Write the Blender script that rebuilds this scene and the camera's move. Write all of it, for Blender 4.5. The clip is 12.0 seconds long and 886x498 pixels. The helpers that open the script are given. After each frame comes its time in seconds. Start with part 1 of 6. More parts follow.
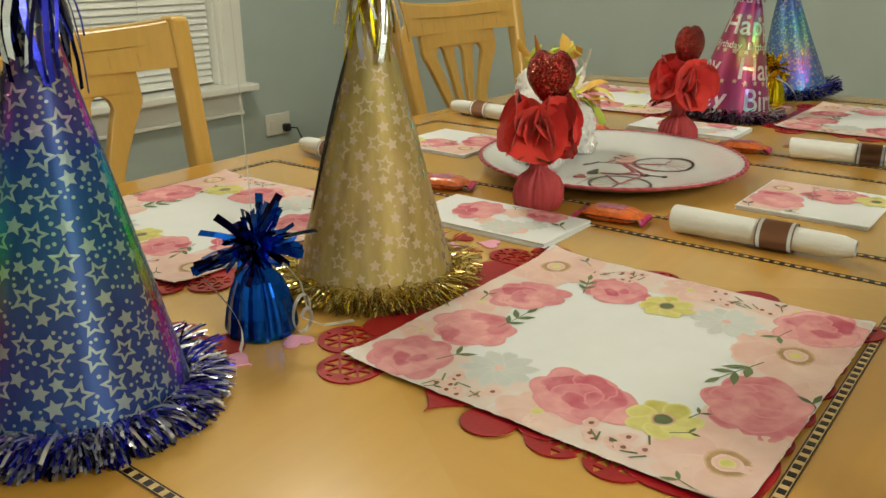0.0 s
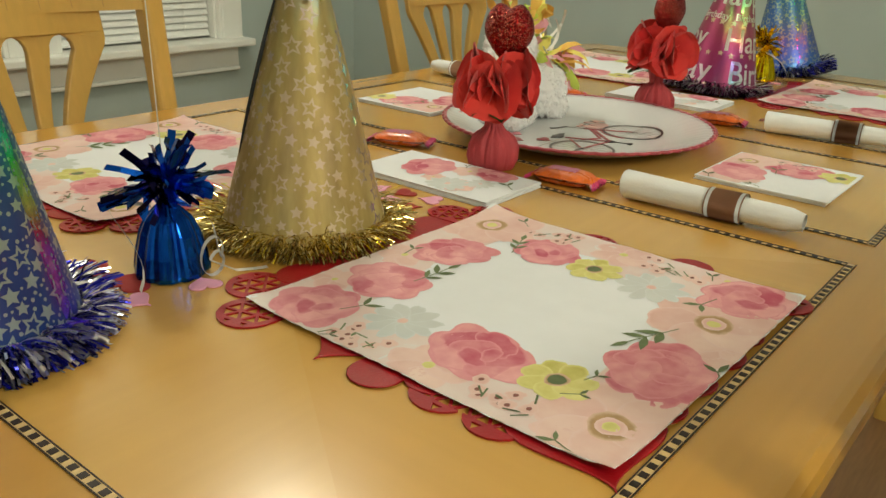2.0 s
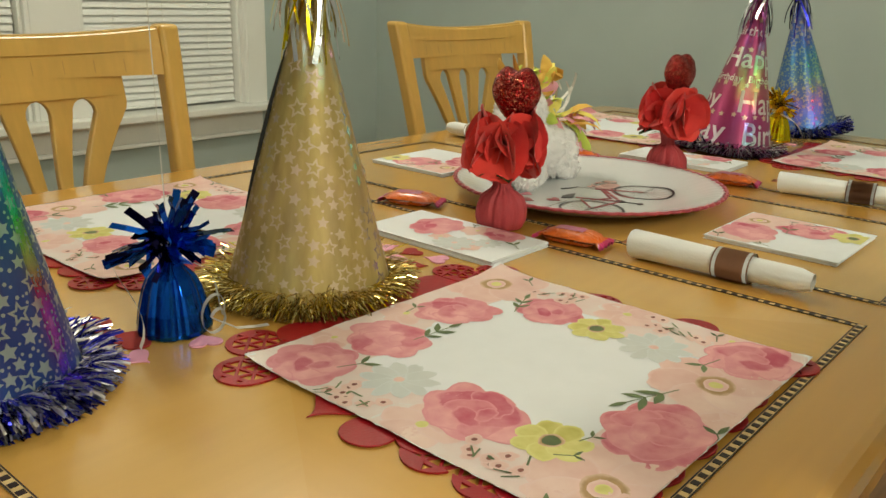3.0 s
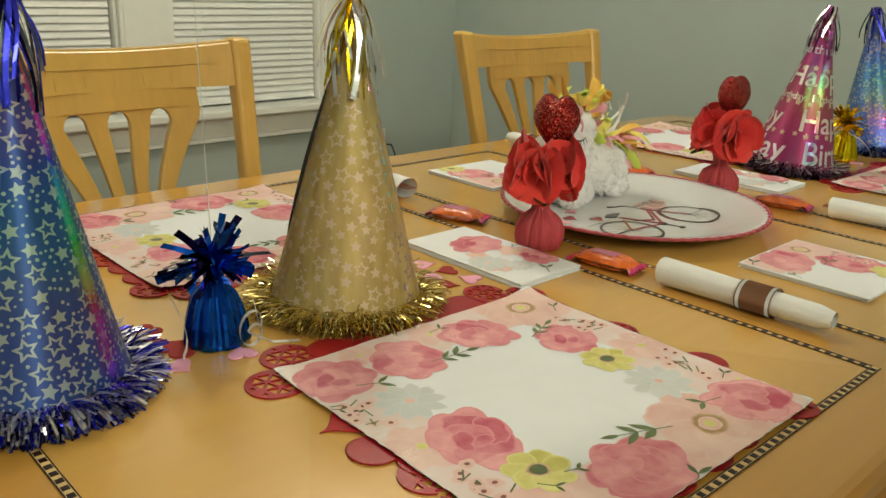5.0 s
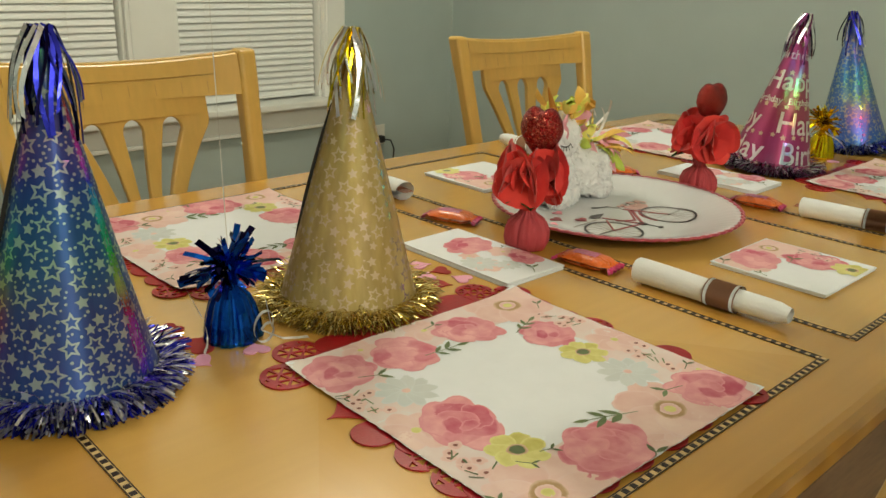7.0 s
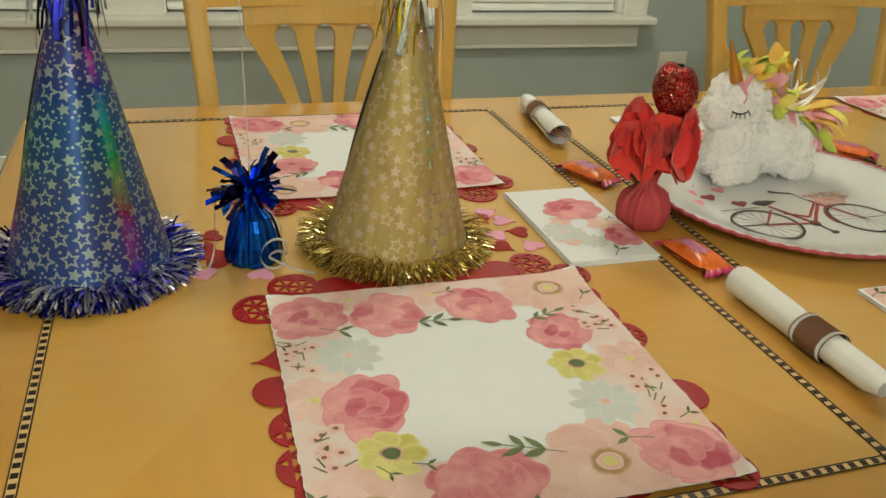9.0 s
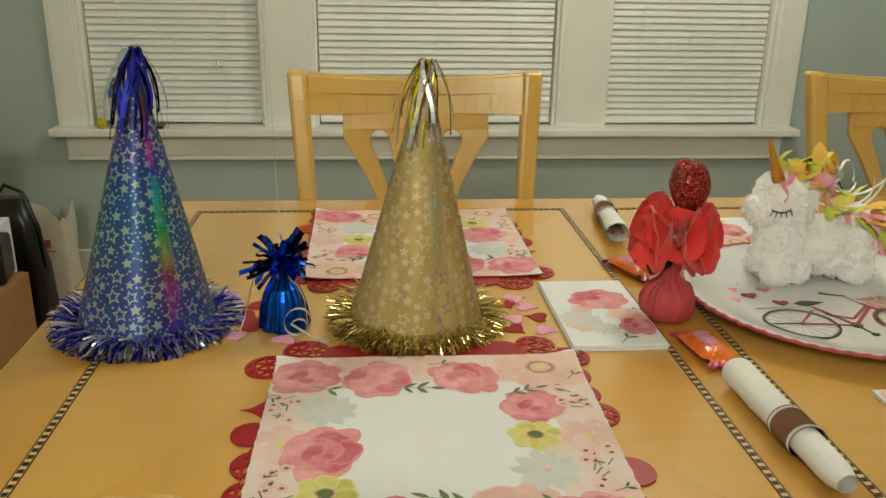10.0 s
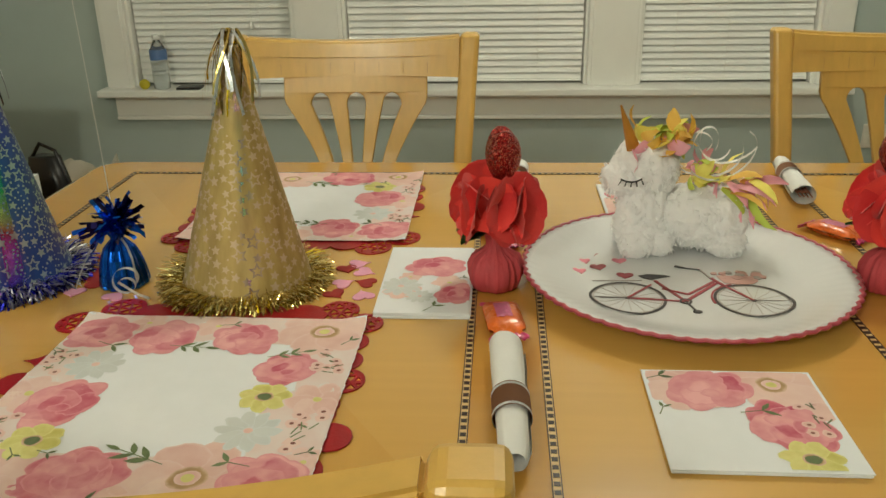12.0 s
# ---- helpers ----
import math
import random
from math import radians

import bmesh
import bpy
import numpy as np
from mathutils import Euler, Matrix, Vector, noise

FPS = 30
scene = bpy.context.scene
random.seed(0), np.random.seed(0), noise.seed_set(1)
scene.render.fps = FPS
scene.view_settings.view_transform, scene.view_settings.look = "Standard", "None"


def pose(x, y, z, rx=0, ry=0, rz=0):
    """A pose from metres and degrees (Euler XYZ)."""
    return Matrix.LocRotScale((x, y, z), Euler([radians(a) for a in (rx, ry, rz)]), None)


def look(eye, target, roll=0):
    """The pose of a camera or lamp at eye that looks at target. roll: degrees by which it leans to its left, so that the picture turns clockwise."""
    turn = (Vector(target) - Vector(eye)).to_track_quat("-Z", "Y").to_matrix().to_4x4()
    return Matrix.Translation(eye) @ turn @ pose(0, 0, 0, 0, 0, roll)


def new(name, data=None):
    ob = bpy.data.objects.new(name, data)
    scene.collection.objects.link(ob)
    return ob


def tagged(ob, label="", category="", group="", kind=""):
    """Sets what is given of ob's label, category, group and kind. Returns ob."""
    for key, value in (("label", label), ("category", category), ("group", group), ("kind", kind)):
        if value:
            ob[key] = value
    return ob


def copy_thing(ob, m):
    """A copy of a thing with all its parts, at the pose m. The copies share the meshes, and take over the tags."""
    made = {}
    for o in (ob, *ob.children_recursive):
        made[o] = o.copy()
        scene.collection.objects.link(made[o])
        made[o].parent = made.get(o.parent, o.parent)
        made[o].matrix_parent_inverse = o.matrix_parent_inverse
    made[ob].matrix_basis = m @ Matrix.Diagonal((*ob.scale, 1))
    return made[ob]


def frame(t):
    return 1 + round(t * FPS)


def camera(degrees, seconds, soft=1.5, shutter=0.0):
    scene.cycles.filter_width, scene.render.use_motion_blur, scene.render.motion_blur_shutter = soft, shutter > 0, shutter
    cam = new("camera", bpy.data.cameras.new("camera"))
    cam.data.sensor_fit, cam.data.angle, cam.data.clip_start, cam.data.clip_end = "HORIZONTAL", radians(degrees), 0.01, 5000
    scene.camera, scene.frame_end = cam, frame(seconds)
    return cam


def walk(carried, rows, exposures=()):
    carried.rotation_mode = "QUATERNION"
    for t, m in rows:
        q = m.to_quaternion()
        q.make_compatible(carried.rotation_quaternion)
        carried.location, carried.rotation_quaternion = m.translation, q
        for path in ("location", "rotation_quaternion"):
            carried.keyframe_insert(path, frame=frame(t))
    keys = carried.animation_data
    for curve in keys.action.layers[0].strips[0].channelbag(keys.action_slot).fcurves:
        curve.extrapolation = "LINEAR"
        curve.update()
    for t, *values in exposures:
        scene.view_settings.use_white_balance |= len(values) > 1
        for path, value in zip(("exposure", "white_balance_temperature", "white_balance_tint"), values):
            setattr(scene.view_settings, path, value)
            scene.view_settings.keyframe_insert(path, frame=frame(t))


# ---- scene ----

# ---------- camera ----------
cam = camera(56.4, 12.0)
PATH = [
    (0, (-0.894, -0.101, 1.067), (0.599, 1.052, 0.402), -0.3),
    (0.5, (-0.881, -0.081, 1.068), (0.598, 1.059, 0.351), -1.1),
    (1, (-0.87, -0.101, 1.059), (0.623, 1.013, 0.329), -0.3),
    (1.5, (-0.843, -0.138, 1.05), (0.647, 0.975, 0.316), 1.8),
    (2, (-0.83, -0.154, 1.043), (0.629, 1.002, 0.313), 2.3),
    (2.5, (-0.817, -0.16, 1.042), (0.619, 1.029, 0.317), 1.9),
    (3, (-0.817, -0.172, 1.042), (0.637, 1.066, 0.449), 1.8),
    (5, (-0.806, -0.236, 1.094), (0.506, 1.138, 0.469), 2.2),
    (5.5, (-0.843, -0.271, 1.129), (0.382, 1.179, 0.498), 1.3),
    (6, (-0.855, -0.302, 1.143), (0.387, 1.131, 0.509), 0.7),
    (6.5, (-0.882, -0.293, 1.136), (0.44, 1.068, 0.503), 1.1),
    (8.5, (-0.610, -0.354, 1.161), (0.281, 1.247, 0.360), 5.0),
    (9, (-0.520, -0.384, 1.172), (0.058, 1.314, 0.288), 3.7),
    (9.5, (-0.409, -0.466, 1.204), (-0.04, 1.343, 0.434), 3.6),
    (10, (-0.347, -0.499, 1.172), (-0.178, 1.385, 0.523), 1.0),
    (10.5, (-0.261, -0.448, 1.17), (-0.218, 1.436, 0.5), 0.3),
    (11, (-0.189, -0.421, 1.162), (-0.247, 1.463, 0.494), -0.3),
    (11.5, (-0.076, -0.474, 1.175), (-0.198, 1.39, 0.461), -0.5),
    (12, (0.032, -0.511, 1.188), (-0.105, 1.339, 0.441), -1.1),
]
walk(cam, [(t, look(eye, target, roll)) for t, eye, target, roll in PATH],
     [(0, -0.17), (3, -0.16), (6.5, -0.19), (9.5, -0.24), (11, -0.28), (12, -0.31)])

# ---------- world and lights ----------
world = bpy.data.worlds.new("room_world")
world.use_nodes = True
scene.world = world
world.node_tree.nodes["Background"].inputs[0].default_value = (0.004, 0.005, 0.008, 1)
world.node_tree.nodes["Background"].inputs[1].default_value = 1.0


def round_lamp(name, at, size, watts, colour):
    d = bpy.data.lights.new(name, "POINT")
    d.shadow_soft_size, d.energy, d.color = size, watts, colour
    ob = new(name, d)
    ob.location = at
    return ob


round_lamp("ceiling_lamp_light", (0.42, 1.38, 2.28), 0.12, 33, (1.0, 0.96, 0.77))
# added fill light behind the camera, out of view
round_lamp("fill_light", (-0.90, -2.00, 2.22), 0.12, 80, (1.0, 0.96, 0.77))


# ---------- materials ----------
def S(r, g, b):
    """Linear colour from 8-bit display values."""
    f = lambda v: (v / 255 / 12.92) if v < 11 else ((v / 255 + 0.055) / 1.055) ** 2.4
    return (f(r), f(g), f(b))


def mat(name, rgb, rough=0.5, metal=0.0, var=0.12, scale=30.0, bump=0.1, bscale=150.0, stretch=(1, 1, 1), spec=0.5,
        coat=0.0, coat_rough=0.1, island=0.0, orand=0.0, aniso=0.0, transmit=0.0, sheen=0.0, rgb2=None, depth=0.002, subsurf=0.0, rvar=0.2):
    m = bpy.data.materials.new(name)
    m.use_nodes = True
    nt = m.node_tree
    N, L = nt.nodes, nt.links
    b = N["Principled BSDF"]
    tc = N.new("ShaderNodeTexCoord")
    mp = N.new("ShaderNodeMapping")
    mp.inputs["Scale"].default_value = stretch
    L.new(tc.outputs["Object"], mp.inputs[0])

    def noise_node(sc, det):
        n = N.new("ShaderNodeTexNoise")
        n.inputs["Scale"].default_value, n.inputs["Detail"].default_value = sc, det
        L.new(mp.outputs[0], n.inputs["Vector"])
        return n.outputs[0]

    big, small = noise_node(scale * 0.17, 3), noise_node(scale, 4)
    add = N.new("ShaderNodeMath")
    add.operation = "ADD"
    L.new(big, add.inputs[0])
    L.new(small, add.inputs[1])
    value = add.outputs[0]
    for amount, kind in ((island, "g"), (orand, "o")):
        if amount:
            g = N.new("ShaderNodeNewGeometry" if kind == "g" else "ShaderNodeObjectInfo")
            k = N.new("ShaderNodeMath")
            k.operation = "MULTIPLY_ADD"
            L.new(g.outputs["Random Per Island" if kind == "g" else "Random"], k.inputs[0])
            k.inputs[1].default_value = amount * 2
            k.inputs[2].default_value = -amount
            s = N.new("ShaderNodeMath")
            L.new(value, s.inputs[0])
            L.new(k.outputs[0], s.inputs[1])
            value = s.outputs[0]
    rng = N.new("ShaderNodeMapRange")
    rng.inputs["From Min"].default_value, rng.inputs["From Max"].default_value = 0.55, 1.45
    L.new(value, rng.inputs["Value"])
    mix = N.new("ShaderNodeMix")
    mix.data_type = "RGBA"
    L.new(rng.outputs[0], mix.inputs[0])
    dark = tuple(c * (1 - var) for c in rgb)
    lite = rgb2 or tuple(min(1, c * (1 + var)) for c in rgb)
    mix.inputs[6].default_value = (*dark, 1)
    mix.inputs[7].default_value = (*lite, 1)
    L.new(mix.outputs[2], b.inputs["Base Color"])
    b.inputs["Metallic"].default_value = metal
    b.inputs["Specular IOR Level"].default_value = spec
    rr = N.new("ShaderNodeMapRange")
    rr.inputs["To Min"].default_value, rr.inputs["To Max"].default_value = max(0.02, rough * (1 - rvar)), min(1, rough * (1 + rvar))
    L.new(small, rr.inputs["Value"])
    L.new(rr.outputs[0], b.inputs["Roughness"])
    if coat:
        b.inputs["Coat Weight"].default_value, b.inputs["Coat Roughness"].default_value = coat, coat_rough
    if aniso:
        b.inputs["Anisotropic"].default_value = aniso
        t = N.new("ShaderNodeTangent")
        t.direction_type, t.axis = "RADIAL", "Z"
        L.new(t.outputs[0], b.inputs["Tangent"])
        b.inputs["Anisotropic Rotation"].default_value = 0.25
    if transmit:
        b.inputs["Transmission Weight"].default_value = transmit
    if sheen:
        b.inputs["Sheen Weight"].default_value = sheen
    if subsurf:
        b.inputs["Subsurface Weight"].default_value = subsurf
        b.inputs["Subsurface Scale"].default_value = 0.02
        b.inputs["Subsurface Radius"].default_value = (1, 1, 1)
    if bump:
        bp = N.new("ShaderNodeBump")
        bp.inputs["Strength"].default_value, bp.inputs["Distance"].default_value = bump, depth
        L.new(noise_node(bscale, 3), bp.inputs["Height"])
        L.new(bp.outputs[0], b.inputs["Normal"])
    return m



def glitter_mat(name, dark, mid, spark, scale):
    """Loose flakes, each with its own tilt and tint."""
    m = bpy.data.materials.new(name)
    m.use_nodes = True
    N, L = m.node_tree.nodes, m.node_tree.links
    b = N["Principled BSDF"]
    tc, vo, ramp = N.new("ShaderNodeTexCoord"), N.new("ShaderNodeTexVoronoi"), N.new("ShaderNodeValToRGB")
    vo.inputs["Scale"].default_value = scale
    L.new(tc.outputs["Object"], vo.inputs["Vector"])
    sep = N.new("ShaderNodeSeparateColor")
    L.new(vo.outputs["Color"], sep.inputs[0])
    L.new(sep.outputs[0], ramp.inputs[0])
    el = ramp.color_ramp.elements
    el[0].position, el[0].color = 0.35, (*dark, 1)
    el[1].position, el[1].color = 0.97, (*spark, 1)
    e = el.new(0.80)
    e.color = (*mid, 1)
    L.new(ramp.outputs[0], b.inputs["Base Color"])
    geo, off, norm = N.new("ShaderNodeNewGeometry"), N.new("ShaderNodeVectorMath"), N.new("ShaderNodeVectorMath")
    sub_, mul = N.new("ShaderNodeVectorMath"), N.new("ShaderNodeVectorMath")
    sub_.operation, mul.operation, off.operation, norm.operation = "SUBTRACT", "SCALE", "ADD", "NORMALIZE"
    L.new(vo.outputs["Color"], sub_.inputs[0])
    sub_.inputs[1].default_value = (0.5, 0.5, 0.5)
    L.new(sub_.outputs[0], mul.inputs[0])
    mul.inputs["Scale"].default_value = 1.3
    L.new(geo.outputs["Normal"], off.inputs[0])
    L.new(mul.outputs[0], off.inputs[1])
    L.new(off.outputs[0], norm.inputs[0])
    L.new(norm.outputs[0], b.inputs["Normal"])
    b.inputs["Metallic"].default_value, b.inputs["Roughness"].default_value = 0.75, 0.22
    return m


def rainbow_gloss(m, share, rough, waves, phase, sat, streaks):
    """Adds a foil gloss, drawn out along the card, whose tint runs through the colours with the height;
    the rainbow shimmer is put in as fixed streaks, given in degrees round the card."""
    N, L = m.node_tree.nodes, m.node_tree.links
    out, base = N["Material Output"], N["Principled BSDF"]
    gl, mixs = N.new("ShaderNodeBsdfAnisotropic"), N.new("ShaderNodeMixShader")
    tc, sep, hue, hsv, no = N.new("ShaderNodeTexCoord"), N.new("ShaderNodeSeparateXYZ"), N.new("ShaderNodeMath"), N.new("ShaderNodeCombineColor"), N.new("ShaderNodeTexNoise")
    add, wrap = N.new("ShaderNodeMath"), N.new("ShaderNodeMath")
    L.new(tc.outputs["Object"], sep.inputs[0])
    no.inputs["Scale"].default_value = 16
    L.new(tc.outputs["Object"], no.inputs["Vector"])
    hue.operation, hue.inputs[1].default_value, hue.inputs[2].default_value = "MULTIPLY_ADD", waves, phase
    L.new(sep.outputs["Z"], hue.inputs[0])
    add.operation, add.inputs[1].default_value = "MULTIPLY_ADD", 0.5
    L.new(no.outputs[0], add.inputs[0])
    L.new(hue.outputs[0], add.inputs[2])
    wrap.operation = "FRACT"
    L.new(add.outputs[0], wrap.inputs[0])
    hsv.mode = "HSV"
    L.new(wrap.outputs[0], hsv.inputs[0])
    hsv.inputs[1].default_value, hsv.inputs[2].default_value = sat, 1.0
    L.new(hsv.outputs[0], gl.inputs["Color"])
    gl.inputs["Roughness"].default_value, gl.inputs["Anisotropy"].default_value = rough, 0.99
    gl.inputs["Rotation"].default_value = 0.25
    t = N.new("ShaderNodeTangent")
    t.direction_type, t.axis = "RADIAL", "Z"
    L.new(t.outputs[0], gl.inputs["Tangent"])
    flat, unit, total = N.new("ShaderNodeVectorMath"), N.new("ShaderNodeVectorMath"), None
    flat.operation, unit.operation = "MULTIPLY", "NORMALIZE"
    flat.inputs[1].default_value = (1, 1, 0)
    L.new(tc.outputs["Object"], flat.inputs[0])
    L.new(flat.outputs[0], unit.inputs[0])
    for deg, gain, sharp in streaks:
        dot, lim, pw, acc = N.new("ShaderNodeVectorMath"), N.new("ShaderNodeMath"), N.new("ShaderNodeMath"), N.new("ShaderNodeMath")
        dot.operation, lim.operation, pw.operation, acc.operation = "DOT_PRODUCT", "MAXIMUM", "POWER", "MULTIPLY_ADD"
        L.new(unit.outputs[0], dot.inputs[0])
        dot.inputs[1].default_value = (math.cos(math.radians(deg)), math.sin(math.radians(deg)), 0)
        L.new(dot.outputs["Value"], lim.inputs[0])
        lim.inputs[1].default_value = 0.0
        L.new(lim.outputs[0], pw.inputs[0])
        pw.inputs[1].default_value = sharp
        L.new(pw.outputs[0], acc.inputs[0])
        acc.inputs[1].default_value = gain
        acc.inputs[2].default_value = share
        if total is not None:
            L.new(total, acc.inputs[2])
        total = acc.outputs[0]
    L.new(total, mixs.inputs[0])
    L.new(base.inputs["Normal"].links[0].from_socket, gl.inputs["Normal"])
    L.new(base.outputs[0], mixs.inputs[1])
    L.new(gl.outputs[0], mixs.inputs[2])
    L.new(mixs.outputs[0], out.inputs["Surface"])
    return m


def watercolour(m, rim, grain=110.0):
    """Ink that pales unevenly towards the rim of each printed petal (point attribute "ink")."""
    N, L = m.node_tree.nodes, m.node_tree.links
    at, tc, no = N.new("ShaderNodeAttribute"), N.new("ShaderNodeTexCoord"), N.new("ShaderNodeTexNoise")
    at.attribute_name = "ink"
    no.inputs["Scale"].default_value, no.inputs["Detail"].default_value = grain, 3
    L.new(tc.outputs["Object"], no.inputs["Vector"])
    add, ramp, mix = N.new("ShaderNodeMath"), N.new("ShaderNodeMapRange"), N.new("ShaderNodeMix")
    L.new(at.outputs["Fac"], add.inputs[0])
    L.new(no.outputs[0], add.inputs[1])
    ramp.inputs["From Min"].default_value, ramp.inputs["From Max"].default_value = 0.50, 1.25
    ramp.interpolation_type = "SMOOTHSTEP"
    L.new(add.outputs[0], ramp.inputs["Value"])
    base = N["Principled BSDF"].inputs["Base Color"]
    mix.data_type = "RGBA"
    mix.inputs[6].default_value = (*rim, 1)
    L.new(ramp.outputs[0], mix.inputs[0])
    L.new(base.links[0].from_socket, mix.inputs[7])
    L.new(mix.outputs[2], base)
    return m


WALL = mat("wall_paint", S(176, 189, 185), 0.62, var=0.05, scale=6, bump=0.12, bscale=90)
TRIM = mat("trim_paint", S(241, 241, 235), 0.35, var=0.04, scale=10, bump=0.05, bscale=60)
CEIL = mat("ceiling_paint", S(235, 232, 225), 0.9, var=0.03, scale=8, bump=0.1)
FLOOR = mat("floor_wood", S(150, 112, 76), 0.4, var=0.3, scale=14, stretch=(1, 9, 1), bump=0.1)
SLAT = mat("blind_slat", S(240, 241, 237), 0.45, var=0.05, scale=12, bump=0.03, orand=0.25)
GLASS = mat("dark_glass", (0.02, 0.02, 0.025), 0.05, var=0.02, bump=0)
MAPLE = S(214, 165, 79)
WOOD_X = mat("maple_grain_x", S(220, 172, 86), 0.26, var=0.045, scale=30, stretch=(0.10, 2.6, 1), rvar=0.06, bump=0.008, bscale=60, coat=0.75, coat_rough=0.15, orand=0.3)
WOOD_Y = mat("maple_grain_y", MAPLE, 0.26, var=0.045, scale=30, stretch=(2.6, 0.10, 1), rvar=0.06, bump=0.008, bscale=60, coat=0.75, coat_rough=0.15, orand=0.3)
WOOD_EDGE = mat("maple_border", S(206, 154, 68), 0.26, var=0.06, scale=30, stretch=(0.10, 2.6, 1), rvar=0.06, bump=0.008, bscale=60, coat=0.75, coat_rough=0.15)
CHAIR = mat("chair_maple", S(216, 173, 87), 0.36, var=0.10, scale=18, stretch=(5, 5, 0.5), bump=0.05, bscale=100, coat=0.25, coat_rough=0.2)
SCORE = mat("score_shadow", S(196, 152, 84), 0.5, var=0.1)
WENGE = mat("inlay_dark", S(40, 22, 16), 0.35, var=0.3, scale=200, bump=0.05, orand=0.3)
HOLLY = mat("inlay_pale", S(222, 190, 132), 0.35, var=0.15, scale=120, bump=0.03)
PAPER = mat("napkin_paper", S(239, 242, 246), 0.92, var=0.03, scale=40, bump=0.25, bscale=700, spec=0.2, depth=0.0006)
PINK = mat("rose_pink_print", S(226, 108, 132), 0.92, var=0.22, scale=60, bump=0.15, bscale=700, spec=0.2, orand=0.35, rgb2=S(242, 184, 186), depth=0.0006)
PALE = mat("pale_pink_print", S(236, 192, 184), 0.92, var=0.09, scale=50, bump=0.15, bscale=700, spec=0.2, orand=0.2, rgb2=S(244, 218, 208), depth=0.0006)
YELLOW = mat("yellow_print", S(222, 214, 118), 0.92, var=0.2, scale=90, bump=0.15, bscale=700, spec=0.2, orand=0.2, rgb2=S(236, 230, 160), depth=0.0006)
MIST = mat("grey_blue_print", S(214, 218, 217), 0.92, var=0.06, scale=60, bump=0.15, bscale=700, spec=0.2, orand=0.2, depth=0.0006)
LEAF = mat("green_print", S(112, 126, 92), 0.92, var=0.35, scale=80, bump=0.15, bscale=700, spec=0.2, orand=0.3, depth=0.0006)
DOT = mat("brown_dot_print", S(150, 100, 92), 0.92, var=0.2, scale=90, bump=0.15, bscale=700, spec=0.2, depth=0.0006)
WASH = mat("blush_wash_print", S(238, 206, 200), 0.92, var=0.05, scale=30, bump=0.15, bscale=700, spec=0.2, rgb2=S(238, 234, 230), depth=0.0006)
TAN = mat("tan_print", S(188, 152, 112), 0.92, var=0.25, scale=120, bump=0.15, bscale=700, spec=0.2, depth=0.0006)
for ink, rim in ((PINK, S(229, 158, 166)), (PALE, S(238, 208, 202)), (YELLOW, S(226, 222, 148)), (MIST, S(220, 225, 226)), (WASH, S(234, 232, 231)), (TAN, S(222, 190, 166))):
    watercolour(ink, rim)
RED_MAT = mat("red_placemat", S(168, 16, 28), 0.32, var=0.2, scale=40, bump=0.15, bscale=400)
RED_FOAM = mat("red_foam", S(160, 44, 38), 0.85, var=0.15, scale=60, bump=0.2, bscale=500)
PINK_FOAM = mat("pink_foam", S(238, 170, 198), 0.85, var=0.1, scale=60, bump=0.2, bscale=500)
MELAMINE = mat("white_melamine", S(222, 224, 226), 0.22, var=0.03, scale=20, bump=0.02, coat=0.4, coat_rough=0.08)
ROSE_RIM = mat("rose_rim", S(180, 76, 90), 0.3, var=0.15, scale=60, bump=0.03)
BIKE_RED = mat("printed_red", S(160, 52, 62), 0.35, var=0.2, scale=80, bump=0)
BIKE_DARK = mat("printed_charcoal", S(58, 54, 56), 0.35, var=0.2, scale=80, bump=0)
BIKE_GREY = mat("printed_grey", S(170, 162, 158), 0.35, var=0.15, scale=80, bump=0)
BIKE_PINK = mat("printed_pink", S(226, 130, 148), 0.35, var=0.2, scale=80, bump=0, island=0.3)

BASKET_PINK = mat("printed_blush", S(206, 160, 152), 0.35, var=0.12, scale=80, bump=0)


# ---------- mesh helpers ----------
import collections

from mathutils import geometry


def root(name, m=None, label="", category="", group="", kind=""):
    ob = new(name)
    ob.empty_display_size = 0.02
    if m is not None:
        ob.matrix_basis = m
    return tagged(ob, label, category, group, kind)


def mesh_of(bm, smooth=False):
    me = bpy.data.meshes.new("mesh")
    bmesh.ops.recalc_face_normals(bm, faces=bm.faces)
    bm.to_mesh(me)
    bm.free()
    if smooth:
        me.polygons.foreach_set("use_smooth", [True] * len(me.polygons))
    return me


def part(name, data, material, parent=None, label="", smooth=False, m=None):
    if isinstance(data, bmesh.types.BMesh):
        data = mesh_of(data, smooth)
    ob = new(name, data)
    if not data.materials:
        for one in (material if isinstance(material, (list, tuple)) else [material]):
            data.materials.append(one)
    ob.parent = parent
    if m is not None:
        ob.matrix_basis = m
    if label:
        ob["label"] = label
    return ob



